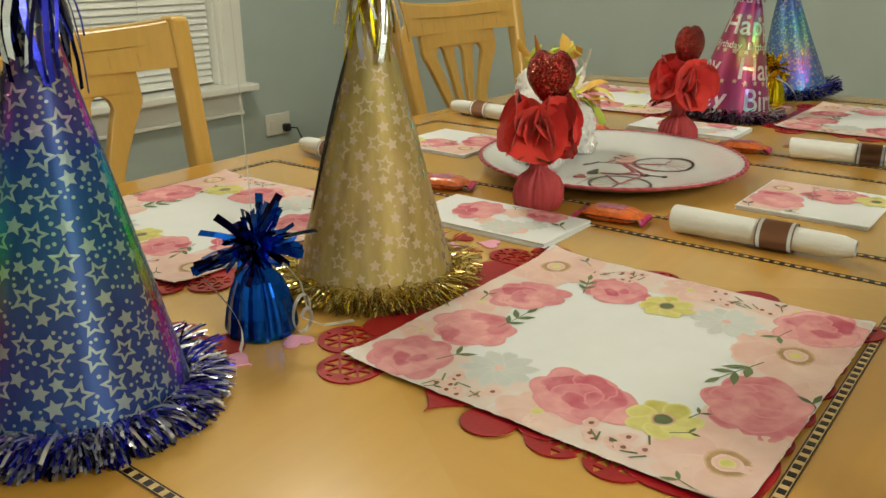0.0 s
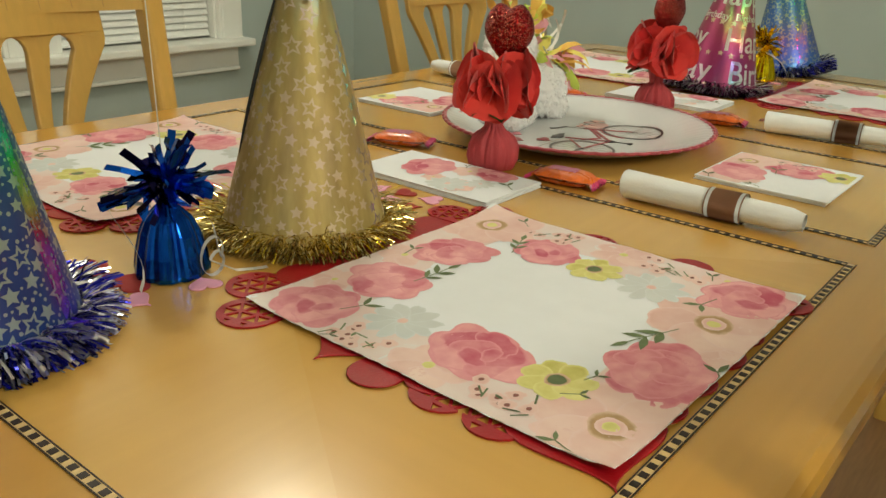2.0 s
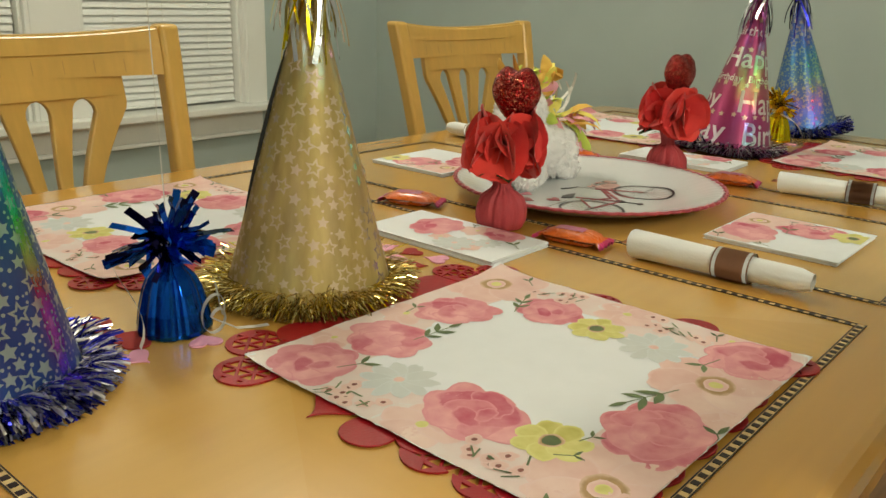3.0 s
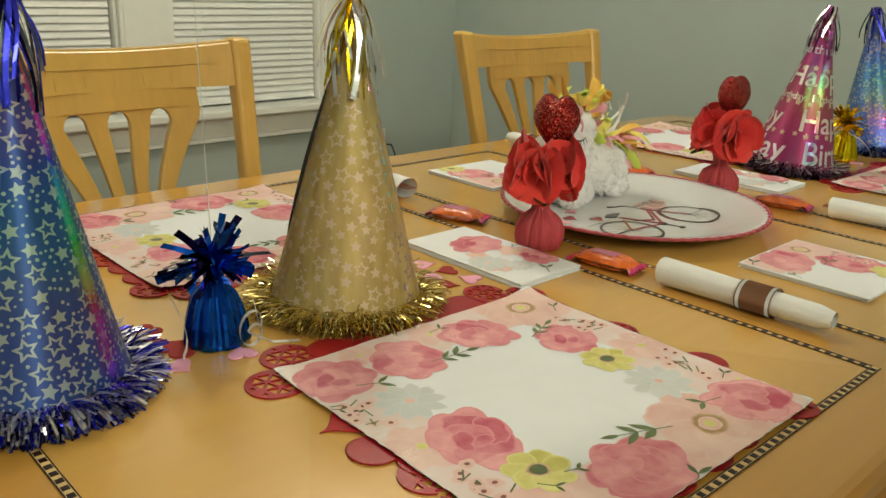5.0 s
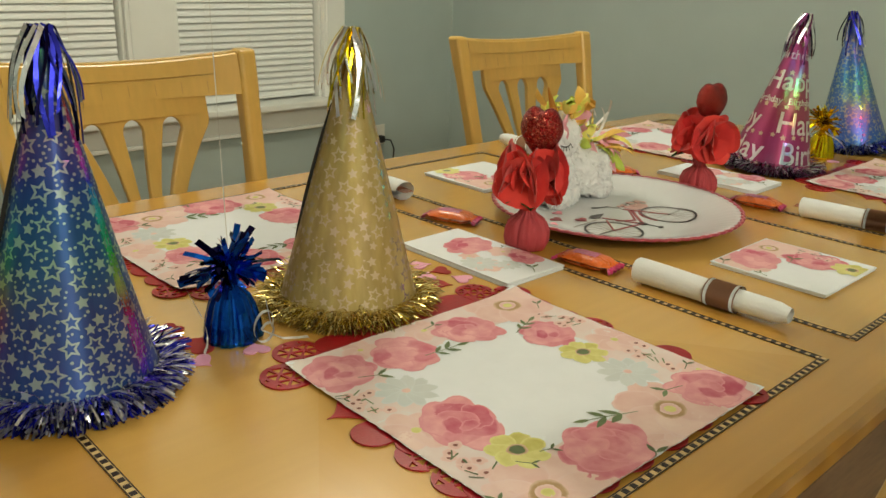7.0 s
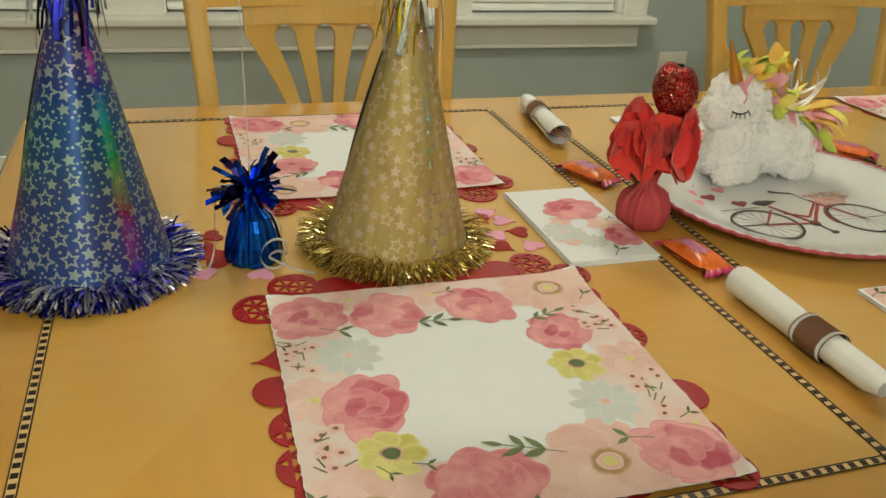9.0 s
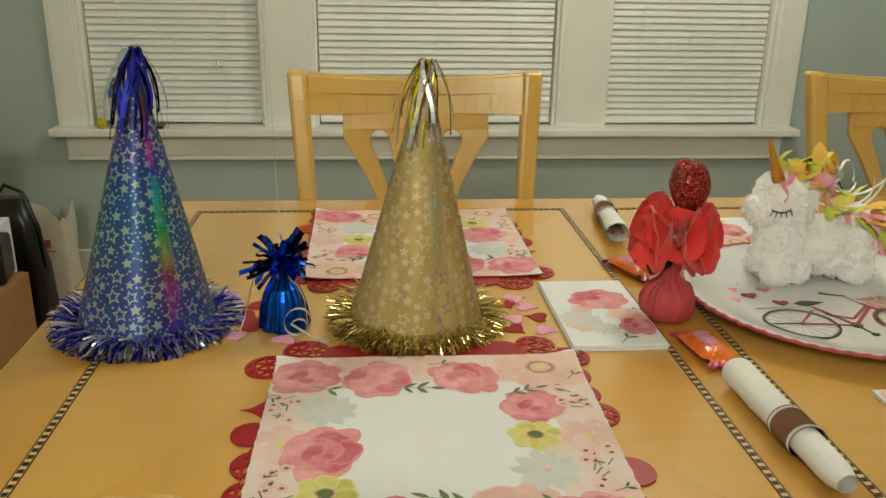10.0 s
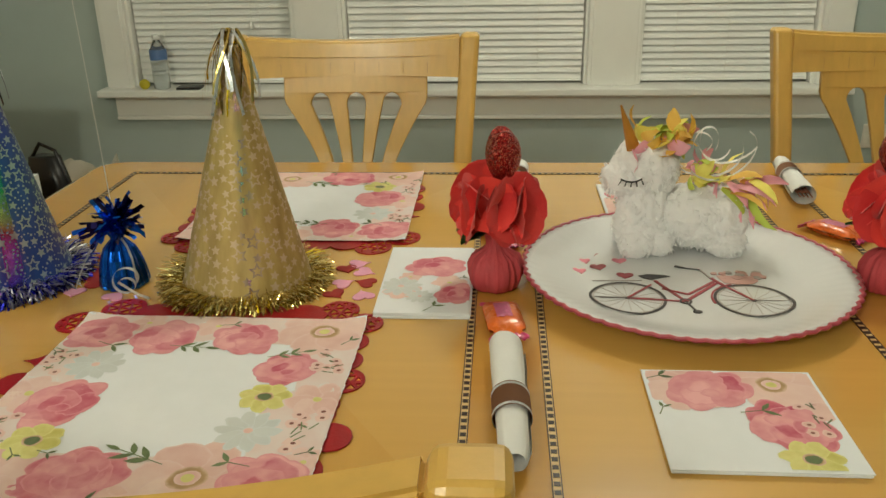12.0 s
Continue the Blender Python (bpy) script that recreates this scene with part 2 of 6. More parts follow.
def islands(bm):
    """The loose pieces of a mesh, each as a mesh of its own, lowest first."""
    bm.verts.index_update()
    seen, out = set(), []
    for v in bm.verts:
        if v.index in seen:
            continue
        stack, got = [v], []
        seen.add(v.index)
        while stack:
            w = stack.pop()
            got.append(w)
            for e in w.link_edges:
                o = e.other_vert(w)
                if o.index not in seen:
                    seen.add(o.index)
                    stack.append(o)
        one = bmesh.new()
        ink = bm.verts.layers.float.get("ink")
        tone = one.verts.layers.float.new("ink") if ink else None
        at = {w.index: one.verts.new(w.co) for w in sorted(got, key=lambda q: q.index)}
        if ink:
            for w in got:
                at[w.index][tone] = w[ink]
        for f in {f for w in got for f in w.link_faces}:
            g = one.faces.new([at[w.index] for w in f.verts])
            g.material_index, g.smooth = f.material_index, f.smooth
        out.append(one)
    bm.free()
    return out


def pieces(name, piece, bm, material, parent, m=None):
    """The first loose piece as a part, the others as its children."""
    first, *rest = islands(bm)
    ob = part(name, first, material, parent, m=m)
    for one in rest:
        part(piece, one, material, ob)
    return ob


def box(x0, x1, y0, y1, z0, z1, bevel=0.0, seg=2, bm=None):
    bm2 = bmesh.new()
    bmesh.ops.create_cube(bm2, size=1)
    for v in bm2.verts:
        v.co = (x0 + (v.co.x + 0.5) * (x1 - x0), y0 + (v.co.y + 0.5) * (y1 - y0), z0 + (v.co.z + 0.5) * (z1 - z0))
    if bevel:
        bmesh.ops.bevel(bm2, geom=bm2.edges[:], offset=bevel, segments=seg, profile=0.5, affect="EDGES")
    if bm is None:
        return bm2
    me = bpy.data.meshes.new("tmp")
    bm2.to_mesh(me)
    bm2.free()
    bm.from_mesh(me)
    bpy.data.meshes.remove(me)
    return bm


def lathe(profile, n=32, wob=None, bm=None, cap=True):
    """Turned shape from (radius, z) rows; wob(angle, i) scales the radius."""
    bm = bm or bmesh.new()
    rings = []
    for i, (r, z) in enumerate(profile):
        ring = []
        for k in range(n):
            a = 2 * math.pi * k / n
            rr = r * (wob(a, i) if wob else 1)
            ring.append(bm.verts.new((rr * math.cos(a), rr * math.sin(a), z)))
        rings.append(ring)
    for a, b in zip(rings, rings[1:]):
        for k in range(n):
            bm.faces.new((a[k], a[(k + 1) % n], b[(k + 1) % n], b[k]))
    if cap:
        bm.faces.new(rings[0][::-1])
        bm.faces.new(rings[-1])
    return bm


def sweep(points, radius, n=8, bm=None, flat=1.0):
    """A tube along points; radius a number or one per point; flat squeezes it across."""
    bm = bm or bmesh.new()
    pts = [Vector(p) for p in points]
    rings, side = [], None
    for i, p in enumerate(pts):
        d = (pts[min(i + 1, len(pts) - 1)] - pts[max(i - 1, 0)]).normalized()
        if side is None:
            side = d.orthogonal().normalized()
        side = (side - d * side.dot(d)).normalized()
        up = d.cross(side)
        r = radius[i] if isinstance(radius, (list, tuple)) else radius
        rings.append([bm.verts.new(p + side * r * math.cos(2 * math.pi * k / n) + up * r * flat * math.sin(2 * math.pi * k / n)) for k in range(n)])
    for a, b in zip(rings, rings[1:]):
        for k in range(n):
            bm.faces.new((a[k], a[(k + 1) % n], b[(k + 1) % n], b[k]))
    bm.faces.new(rings[0][::-1])
    bm.faces.new(rings[-1])
    return bm


def strip(bm, pts, width, side, mi=0):
    """A thin ribbon along pts, across side."""
    side = Vector(side).normalized() * width / 2
    prev = None
    for p in pts:
        p = Vector(p)
        cur = (bm.verts.new(p - side), bm.verts.new(p + side))
        if prev:
            f = bm.faces.new((prev[0], prev[1], cur[1], cur[0]))
            f.material_index = mi
        prev = cur


def plate(polys, thick, bevel=0.0):
    """A flat plate with holes from closed outlines, its underside at z = 0."""
    cu = bpy.data.curves.new("outline", "CURVE")
    cu.dimensions, cu.fill_mode = "2D", "BOTH"
    cu.extrude, cu.bevel_depth, cu.bevel_resolution = max(0.0, thick / 2 - bevel), bevel, 1
    for poly in polys:
        sp = cu.splines.new("POLY")
        sp.points.add(len(poly) - 1)
        for q, (x, y) in zip(sp.points, poly):
            q.co = (x, y, 0, 1)
        sp.use_cyclic_u = True
    ob = bpy.data.objects.new("outline", cu)
    me = bpy.data.meshes.new_from_object(ob)
    bpy.data.objects.remove(ob)
    bpy.data.curves.remove(cu)
    me.transform(Matrix.Translation((0, 0, thick / 2)))
    weld = bmesh.new()
    weld.from_mesh(me)
    bmesh.ops.remove_doubles(weld, verts=weld.verts[:], dist=0.000002)
    weld.to_mesh(me)
    weld.free()
    return me


def heart_pts(w, n=36, cx=0.0, cy=0.0, turn=0.0, fat=1.0):
    """A heart's outline, w across, its point towards -y before the turn."""
    out = []
    c, s = math.cos(turn), math.sin(turn)
    for k in range(n):
        t = 2 * math.pi * k / n
        x = 16 * math.sin(t) ** 3
        y = (13 * math.cos(t) - 5 * math.cos(2 * t) - 2 * math.cos(3 * t) - math.cos(4 * t)) * fat
        x, y = x * w / 32, (y + 2.5) * w / 32
        out.append((cx + c * x - s * y, cy + s * x + c * y))
    return out


def star_pts(r, inner=0.45, cx=0.0, cy=0.0, turn=0.0):
    return [(cx + (r if k % 2 == 0 else r * inner) * math.sin(turn + math.pi * k / 5), cy + (r if k % 2 == 0 else r * inner) * math.cos(turn + math.pi * k / 5)) for k in range(10)]


def joined(*bms):
    out = bmesh.new()
    for b in bms:
        me = bpy.data.meshes.new("tmp")
        b.to_mesh(me)
        b.free()
        out.from_mesh(me)
        bpy.data.meshes.remove(me)
    return out




TABLE = 0.75

# ---------- the room ----------
X0, X1, Y0, Y1, H = -2.30, 1.90, -2.60, 2.575, 2.45
OPEN = [(-1.362, -0.735), (-0.550, 0.345), (0.530, 1.160)]   # window openings, x from and to
SILL, HEAD = 0.603, 2.02

tagged(part("floor", box(X0 - 0.1, X1 + 0.1, Y0 - 0.1, Y1 + 0.1, -0.05, 0), FLOOR), "brown wooden floor under the dining table", "floor", kind="structure")
tagged(part("ceiling", box(X0 - 0.1, X1 + 0.1, Y0 - 0.1, Y1 + 0.1, H, H + 0.08), CEIL), "plain white ceiling of the dining room", "ceiling", kind="structure")
wall = box(X0, OPEN[0][0], Y1, Y1 + 0.14, 0, H)
for a, b in ((OPEN[0][1], OPEN[1][0]), (OPEN[1][1], OPEN[2][0]), (OPEN[2][1], X1)):
    box(a, b, Y1, Y1 + 0.14, 0, H, bm=wall)
for a, b in OPEN:
    box(a, b, Y1, Y1 + 0.14, 0, SILL - 0.03, bm=wall)
    box(a, b, Y1, Y1 + 0.14, HEAD, H, bm=wall)
tagged(part("wall_north", wall, WALL), "grey-green painted wall with three windows", "wall", kind="structure")
tagged(part("wall_east", box(X1, X1 + 0.1, Y0, Y1 + 0.14, 0, H), WALL), "grey-green painted plain wall", "wall", kind="structure")
tagged(part("wall_west", box(X0 - 0.1, X0, Y0, Y1 + 0.14, 0, H), WALL), "grey-green painted plain wall", "wall", kind="structure")
tagged(part("wall_south", box(X0, X1, Y0 - 0.1, Y0, 0, H), WALL), "grey-green painted plain wall", "wall", kind="structure")
for nm, bx in (("baseboard_north", (X0, X1, Y1 - 0.015, Y1, 0, 0.13)), ("baseboard_east", (X1 - 0.015, X1, Y0, Y1 - 0.015, 0, 0.13))):
    tagged(part(nm, box(*bx, bevel=0.003), TRIM), "white painted wooden baseboard", "baseboard", kind="structure")

trim = tagged(root("window_trim", label="white painted window casing with sill and apron", category="window trim"), kind="structure")
part("window_sill", box(-1.485, 1.280, Y1 - 0.085, Y1 + 0.10, SILL - 0.028, SILL, 0.006), TRIM, trim)
part("apron", joined(box(-1.445, 1.240, Y1 - 0.022, Y1, 0.495, SILL - 0.028, 0.003), box(-1.445, 1.240, Y1 - 0.030, Y1, 0.480, 0.495, 0.004)), TRIM, trim)
for a, b in ((-1.462, OPEN[0][0]), (OPEN[0][1], OPEN[1][0]), (OPEN[1][1], OPEN[2][0]), (OPEN[2][1], 1.262)):
    part("casing", joined(box(a - 0.002, b + 0.002, Y1 - 0.024, Y1, SILL, HEAD + 0.1, 0.003), box(a + 0.012, b - 0.012, Y1 - 0.028, Y1 - 0.02, SILL, HEAD + 0.1, 0.002)), TRIM, trim)
part("head_casing", box(-1.49, 1.29, Y1 - 0.03, Y1, HEAD + 0.1, HEAD + 0.2, 0.004), TRIM, trim)
for a, b in OPEN:
    part("jamb_stop", joined(box(a, a + 0.012, Y1, Y1 + 0.10, SILL, HEAD, 0.002), box(b - 0.012, b, Y1, Y1 + 0.10, SILL, HEAD, 0.002)), TRIM, trim)

for i, (a, b) in enumerate(OPEN):
    win = tagged(root(f"window_{i + 1}", pose((a + b) / 2, Y1 + 0.09, SILL), "dark window pane behind closed blinds at night", "window"), kind="structure")
    w = (b - a) / 2
    part("window_frame", joined(box(-w, -w + 0.05, 0, 0.035, 0, HEAD - SILL), box(w - 0.05, w, 0, 0.035, 0, HEAD - SILL), box(-w + 0.05, w - 0.05, 0, 0.035, 0, 0.06),
                                box(-w + 0.05, w - 0.05, 0, 0.035, 0.66, 0.71), box(-w + 0.05, w - 0.05, 0, 0.035, HEAD - SILL - 0.05, HEAD - SILL)), TRIM, win)
    part("pane", box(-w + 0.05, w - 0.05, 0.012, 0.02, 0.06, 0.66), GLASS, win)
    part("pane", box(-w + 0.05, w - 0.05, 0.012, 0.02, 0.71, HEAD - SILL - 0.05), GLASS, win)
    blind = root("window_blind", pose((a + b) / 2, Y1 + 0.035, SILL), "closed white horizontal slat blind with cords", "blind", "blinds in the windows")
    ws = w - 0.016
    me = None
    pitch = 0.0243
    # a shallow curved slat, tilted almost shut
    bm = bmesh.new()
    ring = []
    tilt = radians(66)
    for side in (1, -1):
        for k in range(5):
            u = ((k if side > 0 else 4 - k) / 4 - 0.5) * 0.0280
            crown = 0.0020 * (1 - (2 * u / 0.0280) ** 2) + side * 0.0005
            ring.append((u * math.cos(tilt) - crown * math.sin(tilt), u * math.sin(tilt) + crown * math.cos(tilt)))
    ends = [[bm.verts.new((x, y, z)) for y, z in ring] for x in (-ws, ws)]
    for k in range(10):
        bm.faces.new((ends[0][k], ends[0][(k + 1) % 10], ends[1][(k + 1) % 10], ends[1][k]))
    bm.faces.new(ends[0][::-1])
    bm.faces.new(ends[1])
    me = mesh_of(bm)
    z, sag = 0.028, 0.0
    while z < HEAD - SILL - 0.05:
        tip = random.uniform(-0.7, 0.7)
        part("slat", me, SLAT, blind, m=pose(random.uniform(-0.001, 0.001), 0, z, tip, random.uniform(-0.12, 0.12), 0))
        z += pitch
    part("bottom_rail", box(-ws, ws, -0.012, 0.012, 0.008, 0.018, 0.003), SLAT, blind, m=pose(0, 0, 0, 0, (0.5, 0, -0.25)[i], 0))
    part("head_rail", box(-ws, ws, -0.02, 0.02, HEAD - SILL - 0.04, HEAD - SILL - 0.002, 0.003), SLAT, blind)
    for f in (-0.62, 0.0, 0.62):
        part("ladder_cord", sweep([(f * ws, -0.0145, 0.015), (f * ws, -0.0145, HEAD - SILL - 0.04)], 0.0009, 6), TRIM, blind)
    if i == 0:
        part("pull_cord", sweep([(0.52 * ws, -0.020, 0.235), (0.525 * ws, -0.019, 0.6), (0.53 * ws, -0.019, HEAD - SILL - 0.04)], 0.0011, 6), TRIM, blind)
        part("cord_tassel", lathe([(0.002, 0.0), (0.009, 0.004), (0.007, 0.022), (0.002, 0.03)], 12), SLAT, blind, "grey plastic cord tassel", True, pose(0.52 * ws, -0.022, 0.208))

outlet = root("power_outlet", pose(1.428, Y1 - 0.001, 0.405, 0, 0, 0), "white wall outlet with a black plug", "outlet")
PLASTIC = mat("white_plastic", S(225, 222, 210), 0.3, var=0.03, bump=0)
BLACK = mat("black_plastic", S(22, 21, 22), 0.35, var=0.2, bump=0.05)
part("cover_plate", box(-0.066, 0.066, -0.007, 0, -0.042, 0.048, 0.003), PLASTIC, outlet)
part("plug", joined(box(0.018, 0.048, -0.035, -0.007, -0.03, 0.002, 0.006), sweep([(0.033, -0.03, -0.014), (0.06, -0.055, -0.016), (0.085, -0.05, -0.06), (0.088, -0.03, -0.18), (0.085, -0.02, -0.44)], 0.0035, 8)), BLACK, outlet, "black plug and cable", True)
part("socket", box(-0.045, -0.015, -0.009, -0.006, -0.02, 0.02, 0.002), PLASTIC, outlet)

fixture = root("ceiling_lamp", pose(0.42, 1.38, H), "round flush white ceiling lamp, added out of view", "ceiling lamp")
part("rim", lathe([(0.185, -0.03), (0.20, -0.02), (0.20, -0.0005)], 40), TRIM, fixture)
# made-up fixture over the fill light, never in view
copy_thing(fixture, pose(-0.90, -2.00, H))

# ---------- the table ----------
TX0, TX1, TY0, TY1 = -0.760, 1.295, -0.078, 1.034
PANELS = [(-0.654, 0.0), (0.081, 0.440), (0.530, 1.180)]   # inlay rectangles, x from and to
PY0, PY1 = -0.001, 0.943
table = root("dining_table", pose(0.265, 0.48, 0), "large maple dining table with dark inlaid borders", "dining table")
INV = pose(-0.265, -0.48, 0)


def rounded(x0, x1, y0, y1, r, n=6):
    pts = []
    for cx, cy, a0 in ((x1 - r, y1 - r, 0), (x0 + r, y1 - r, 90), (x0 + r, y0 + r, 180), (x1 - r, y0 + r, 270)):
        pts += [(cx + r * math.cos(radians(a0 + 90 * k / n)), cy + r * math.sin(radians(a0 + 90 * k / n))) for k in range(n + 1)]
    return pts




def moulded(outlines, zs):
    """Stacked outlines joined into one solid."""
    bm = bmesh.new()
    rings = [[bm.verts.new((x, y, z)) for x, y in o] for o, z in zip(outlines, zs)]
    n = len(rings[0])
    for a, b in zip(rings, rings[1:]):
        for k in range(n):
            bm.faces.new((a[k], a[(k + 1) % n], b[(k + 1) % n], b[k]))
    bm.faces.new(rings[0][::-1])
    bm.faces.new(rings[-1])
    return bm


prof = [(0.030, -0.046), (0.012, -0.046), (0.004, -0.040), (0.0, -0.030), (0.0, -0.014), (0.003, -0.006), (0.009, -0.0015), (0.016, 0.0)]
top = part("tabletop", moulded([rounded(TX0 + d, TX1 - d, TY0 + d, TY1 - d, 0.045, 5) for d, _ in prof], [TABLE + z - 0.0004 for _, z in prof]), WOOD_EDGE, table, m=INV)
part("table_apron", joined(box(TX0 + 0.09, TX1 - 0.09, TY0 + 0.09, TY0 + 0.112, TABLE - 0.125, TABLE - 0.047), box(TX0 + 0.09, TX1 - 0.09, TY1 - 0.112, TY1 - 0.09, TABLE - 0.125, TABLE - 0.047),
                     box(TX0 + 0.09, TX0 + 0.112, TY0 + 0.112, TY1 - 0.112, TABLE - 0.125, TABLE - 0.047), box(TX1 - 0.112, TX1 - 0.09, TY0 + 0.112, TY1 - 0.112, TABLE - 0.125, TABLE - 0.047)), CHAIR, table, m=INV)
leg = mesh_of(moulded([rounded(-w, w, -w, w, 0.012, 3) for w in (0.026, 0.036, 0.043)], (0, 0.55, TABLE - 0.047)))
for x in (TX0 + 0.14, TX1 - 0.14):
    for y in (TY0 + 0.14, TY1 - 0.14):
        part("leg", leg, CHAIR, table, m=INV @ pose(x, y, 0))


def veneer(pts, material):
    bm = bmesh.new()
    low = [bm.verts.new((x, y, TABLE - 0.001)) for x, y in pts]
    up = [bm.verts.new((x, y, TABLE)) for x, y in pts]
    for k in range(len(pts)):
        j = (k + 1) % len(pts)
        bm.faces.new((low[k], low[j], up[j], up[k]))
    bm.faces.new(up)
    return part("veneer_panel", bm, material, top)


for n, (a, b) in enumerate(PANELS):
    if n == 1:
        veneer([(a, PY0), (b, PY0), (b, PY1), (a, PY1)], WOOD_X)
        continue
    cx, cy = (a + b) / 2, (PY0 + PY1) / 2
    veneer([(a, PY0), (b, PY0), (cx, cy)], WOOD_Y)
    veneer([(b, PY0), (b, PY1), (cx, cy)], WOOD_X)
    veneer([(b, PY1), (a, PY1), (cx, cy)], WOOD_Y)
    veneer([(a, PY1), (a, PY0), (cx, cy)], WOOD_X)

# inlay: pale band, two dark lines and dark blocks across it
BAND, LINE, PITCH, BLOCK = 0.0088, 0.0009, 0.0112, 0.0056
block_x = mesh_of(box(-BLOCK / 2, BLOCK / 2, -BAND / 2 + 0.0017, BAND / 2 - 0.0017, 0, 0.0009))
block_y = mesh_of(box(-BAND / 2 + 0.0017, BAND / 2 - 0.0017, -BLOCK / 2, BLOCK / 2, 0, 0.0009))
far_blocks = bmesh.new()
for n, (a, b) in enumerate(PANELS):
    band = bmesh.new()
    for y in (PY0, PY1):
        box(a - BAND / 2, b + BAND / 2, y - BAND / 2, y + BAND / 2, TABLE - 0.001, TABLE + 0.0005, bm=band)
        for s in (-1, 1):
            yy = y + s * (BAND - LINE) / 2
            part("inlay_line", box(a - BAND / 2, b + BAND / 2, yy - LINE / 2, yy + LINE / 2, TABLE, TABLE + 0.0010, bm=None), WENGE, top)
        k = 0
        while a + k * PITCH < b:
            x = a + k * PITCH
            if n == 0 and y == PY0 or n == 1 and y == PY0:
                part("inlay_block", block_x, WENGE, top, m=pose(x, y, TABLE))
            else:
                box(x - BLOCK / 2, x + BLOCK / 2, y - BAND / 2 + LINE, y + BAND / 2 - LINE, TABLE, TABLE + 0.0009, bm=far_blocks)
            k += 1
    for x in (a, b):
        box(x - BAND / 2, x + BAND / 2, PY0 + BAND / 2, PY1 - BAND / 2, TABLE - 0.001, TABLE + 0.0005, bm=band)
        for s in (-1, 1):
            xx = x + s * (BAND - LINE) / 2
            part("inlay_line", box(xx - LINE / 2, xx + LINE / 2, PY0 + BAND / 2, PY1 - BAND / 2, TABLE, TABLE + 0.0010, bm=None), WENGE, top)
        k = 1
        while PY0 + k * PITCH < PY1 - BAND / 2:
            y = PY0 + k * PITCH
            if n == 0 or (n == 1 and x == a and y < 0.45):
                part("inlay_block", block_y, WENGE, top, m=pose(x, y, TABLE))
            else:
                box(x - BAND / 2 + LINE, x + BAND / 2 - LINE, y - BLOCK / 2, y + BLOCK / 2, TABLE, TABLE + 0.0009, bm=far_blocks)
            k += 1
    part("inlay_band", band, HOLLY, top)
tagged(part("inlay_block_rest", far_blocks, WENGE, top), kind="stuff")


# ---------- chairs ----------
def bezier_side(rows, x0, x1):
    """A post between two x, from (y, z, half-depth) rows up its height."""
    bm = bmesh.new()
    rings = [[bm.verts.new((xx, y + s * d, z)) for xx, s in ((x0, -1), (x1, -1), (x1, 1), (x0, 1))] for y, z, d in rows]
    for a, b in zip(rings, rings[1:]):
        for k in range(4):
            bm.faces.new((a[k], a[(k + 1) % 4], b[(k + 1) % 4], b[k]))
    bm.faces.new(rings[0][::-1])
    bm.faces.new(rings[-1])
    bmesh.ops.bevel(bm, geom=bm.edges[:], offset=0.008, segments=3, profile=0.5, affect="EDGES")
    return bm


def back_y(z):
    """The backrest's lean: its distance behind the seat at a height."""
    return 0.0 if z < 0.45 else 0.235 * (z - 0.45) ** 1.25


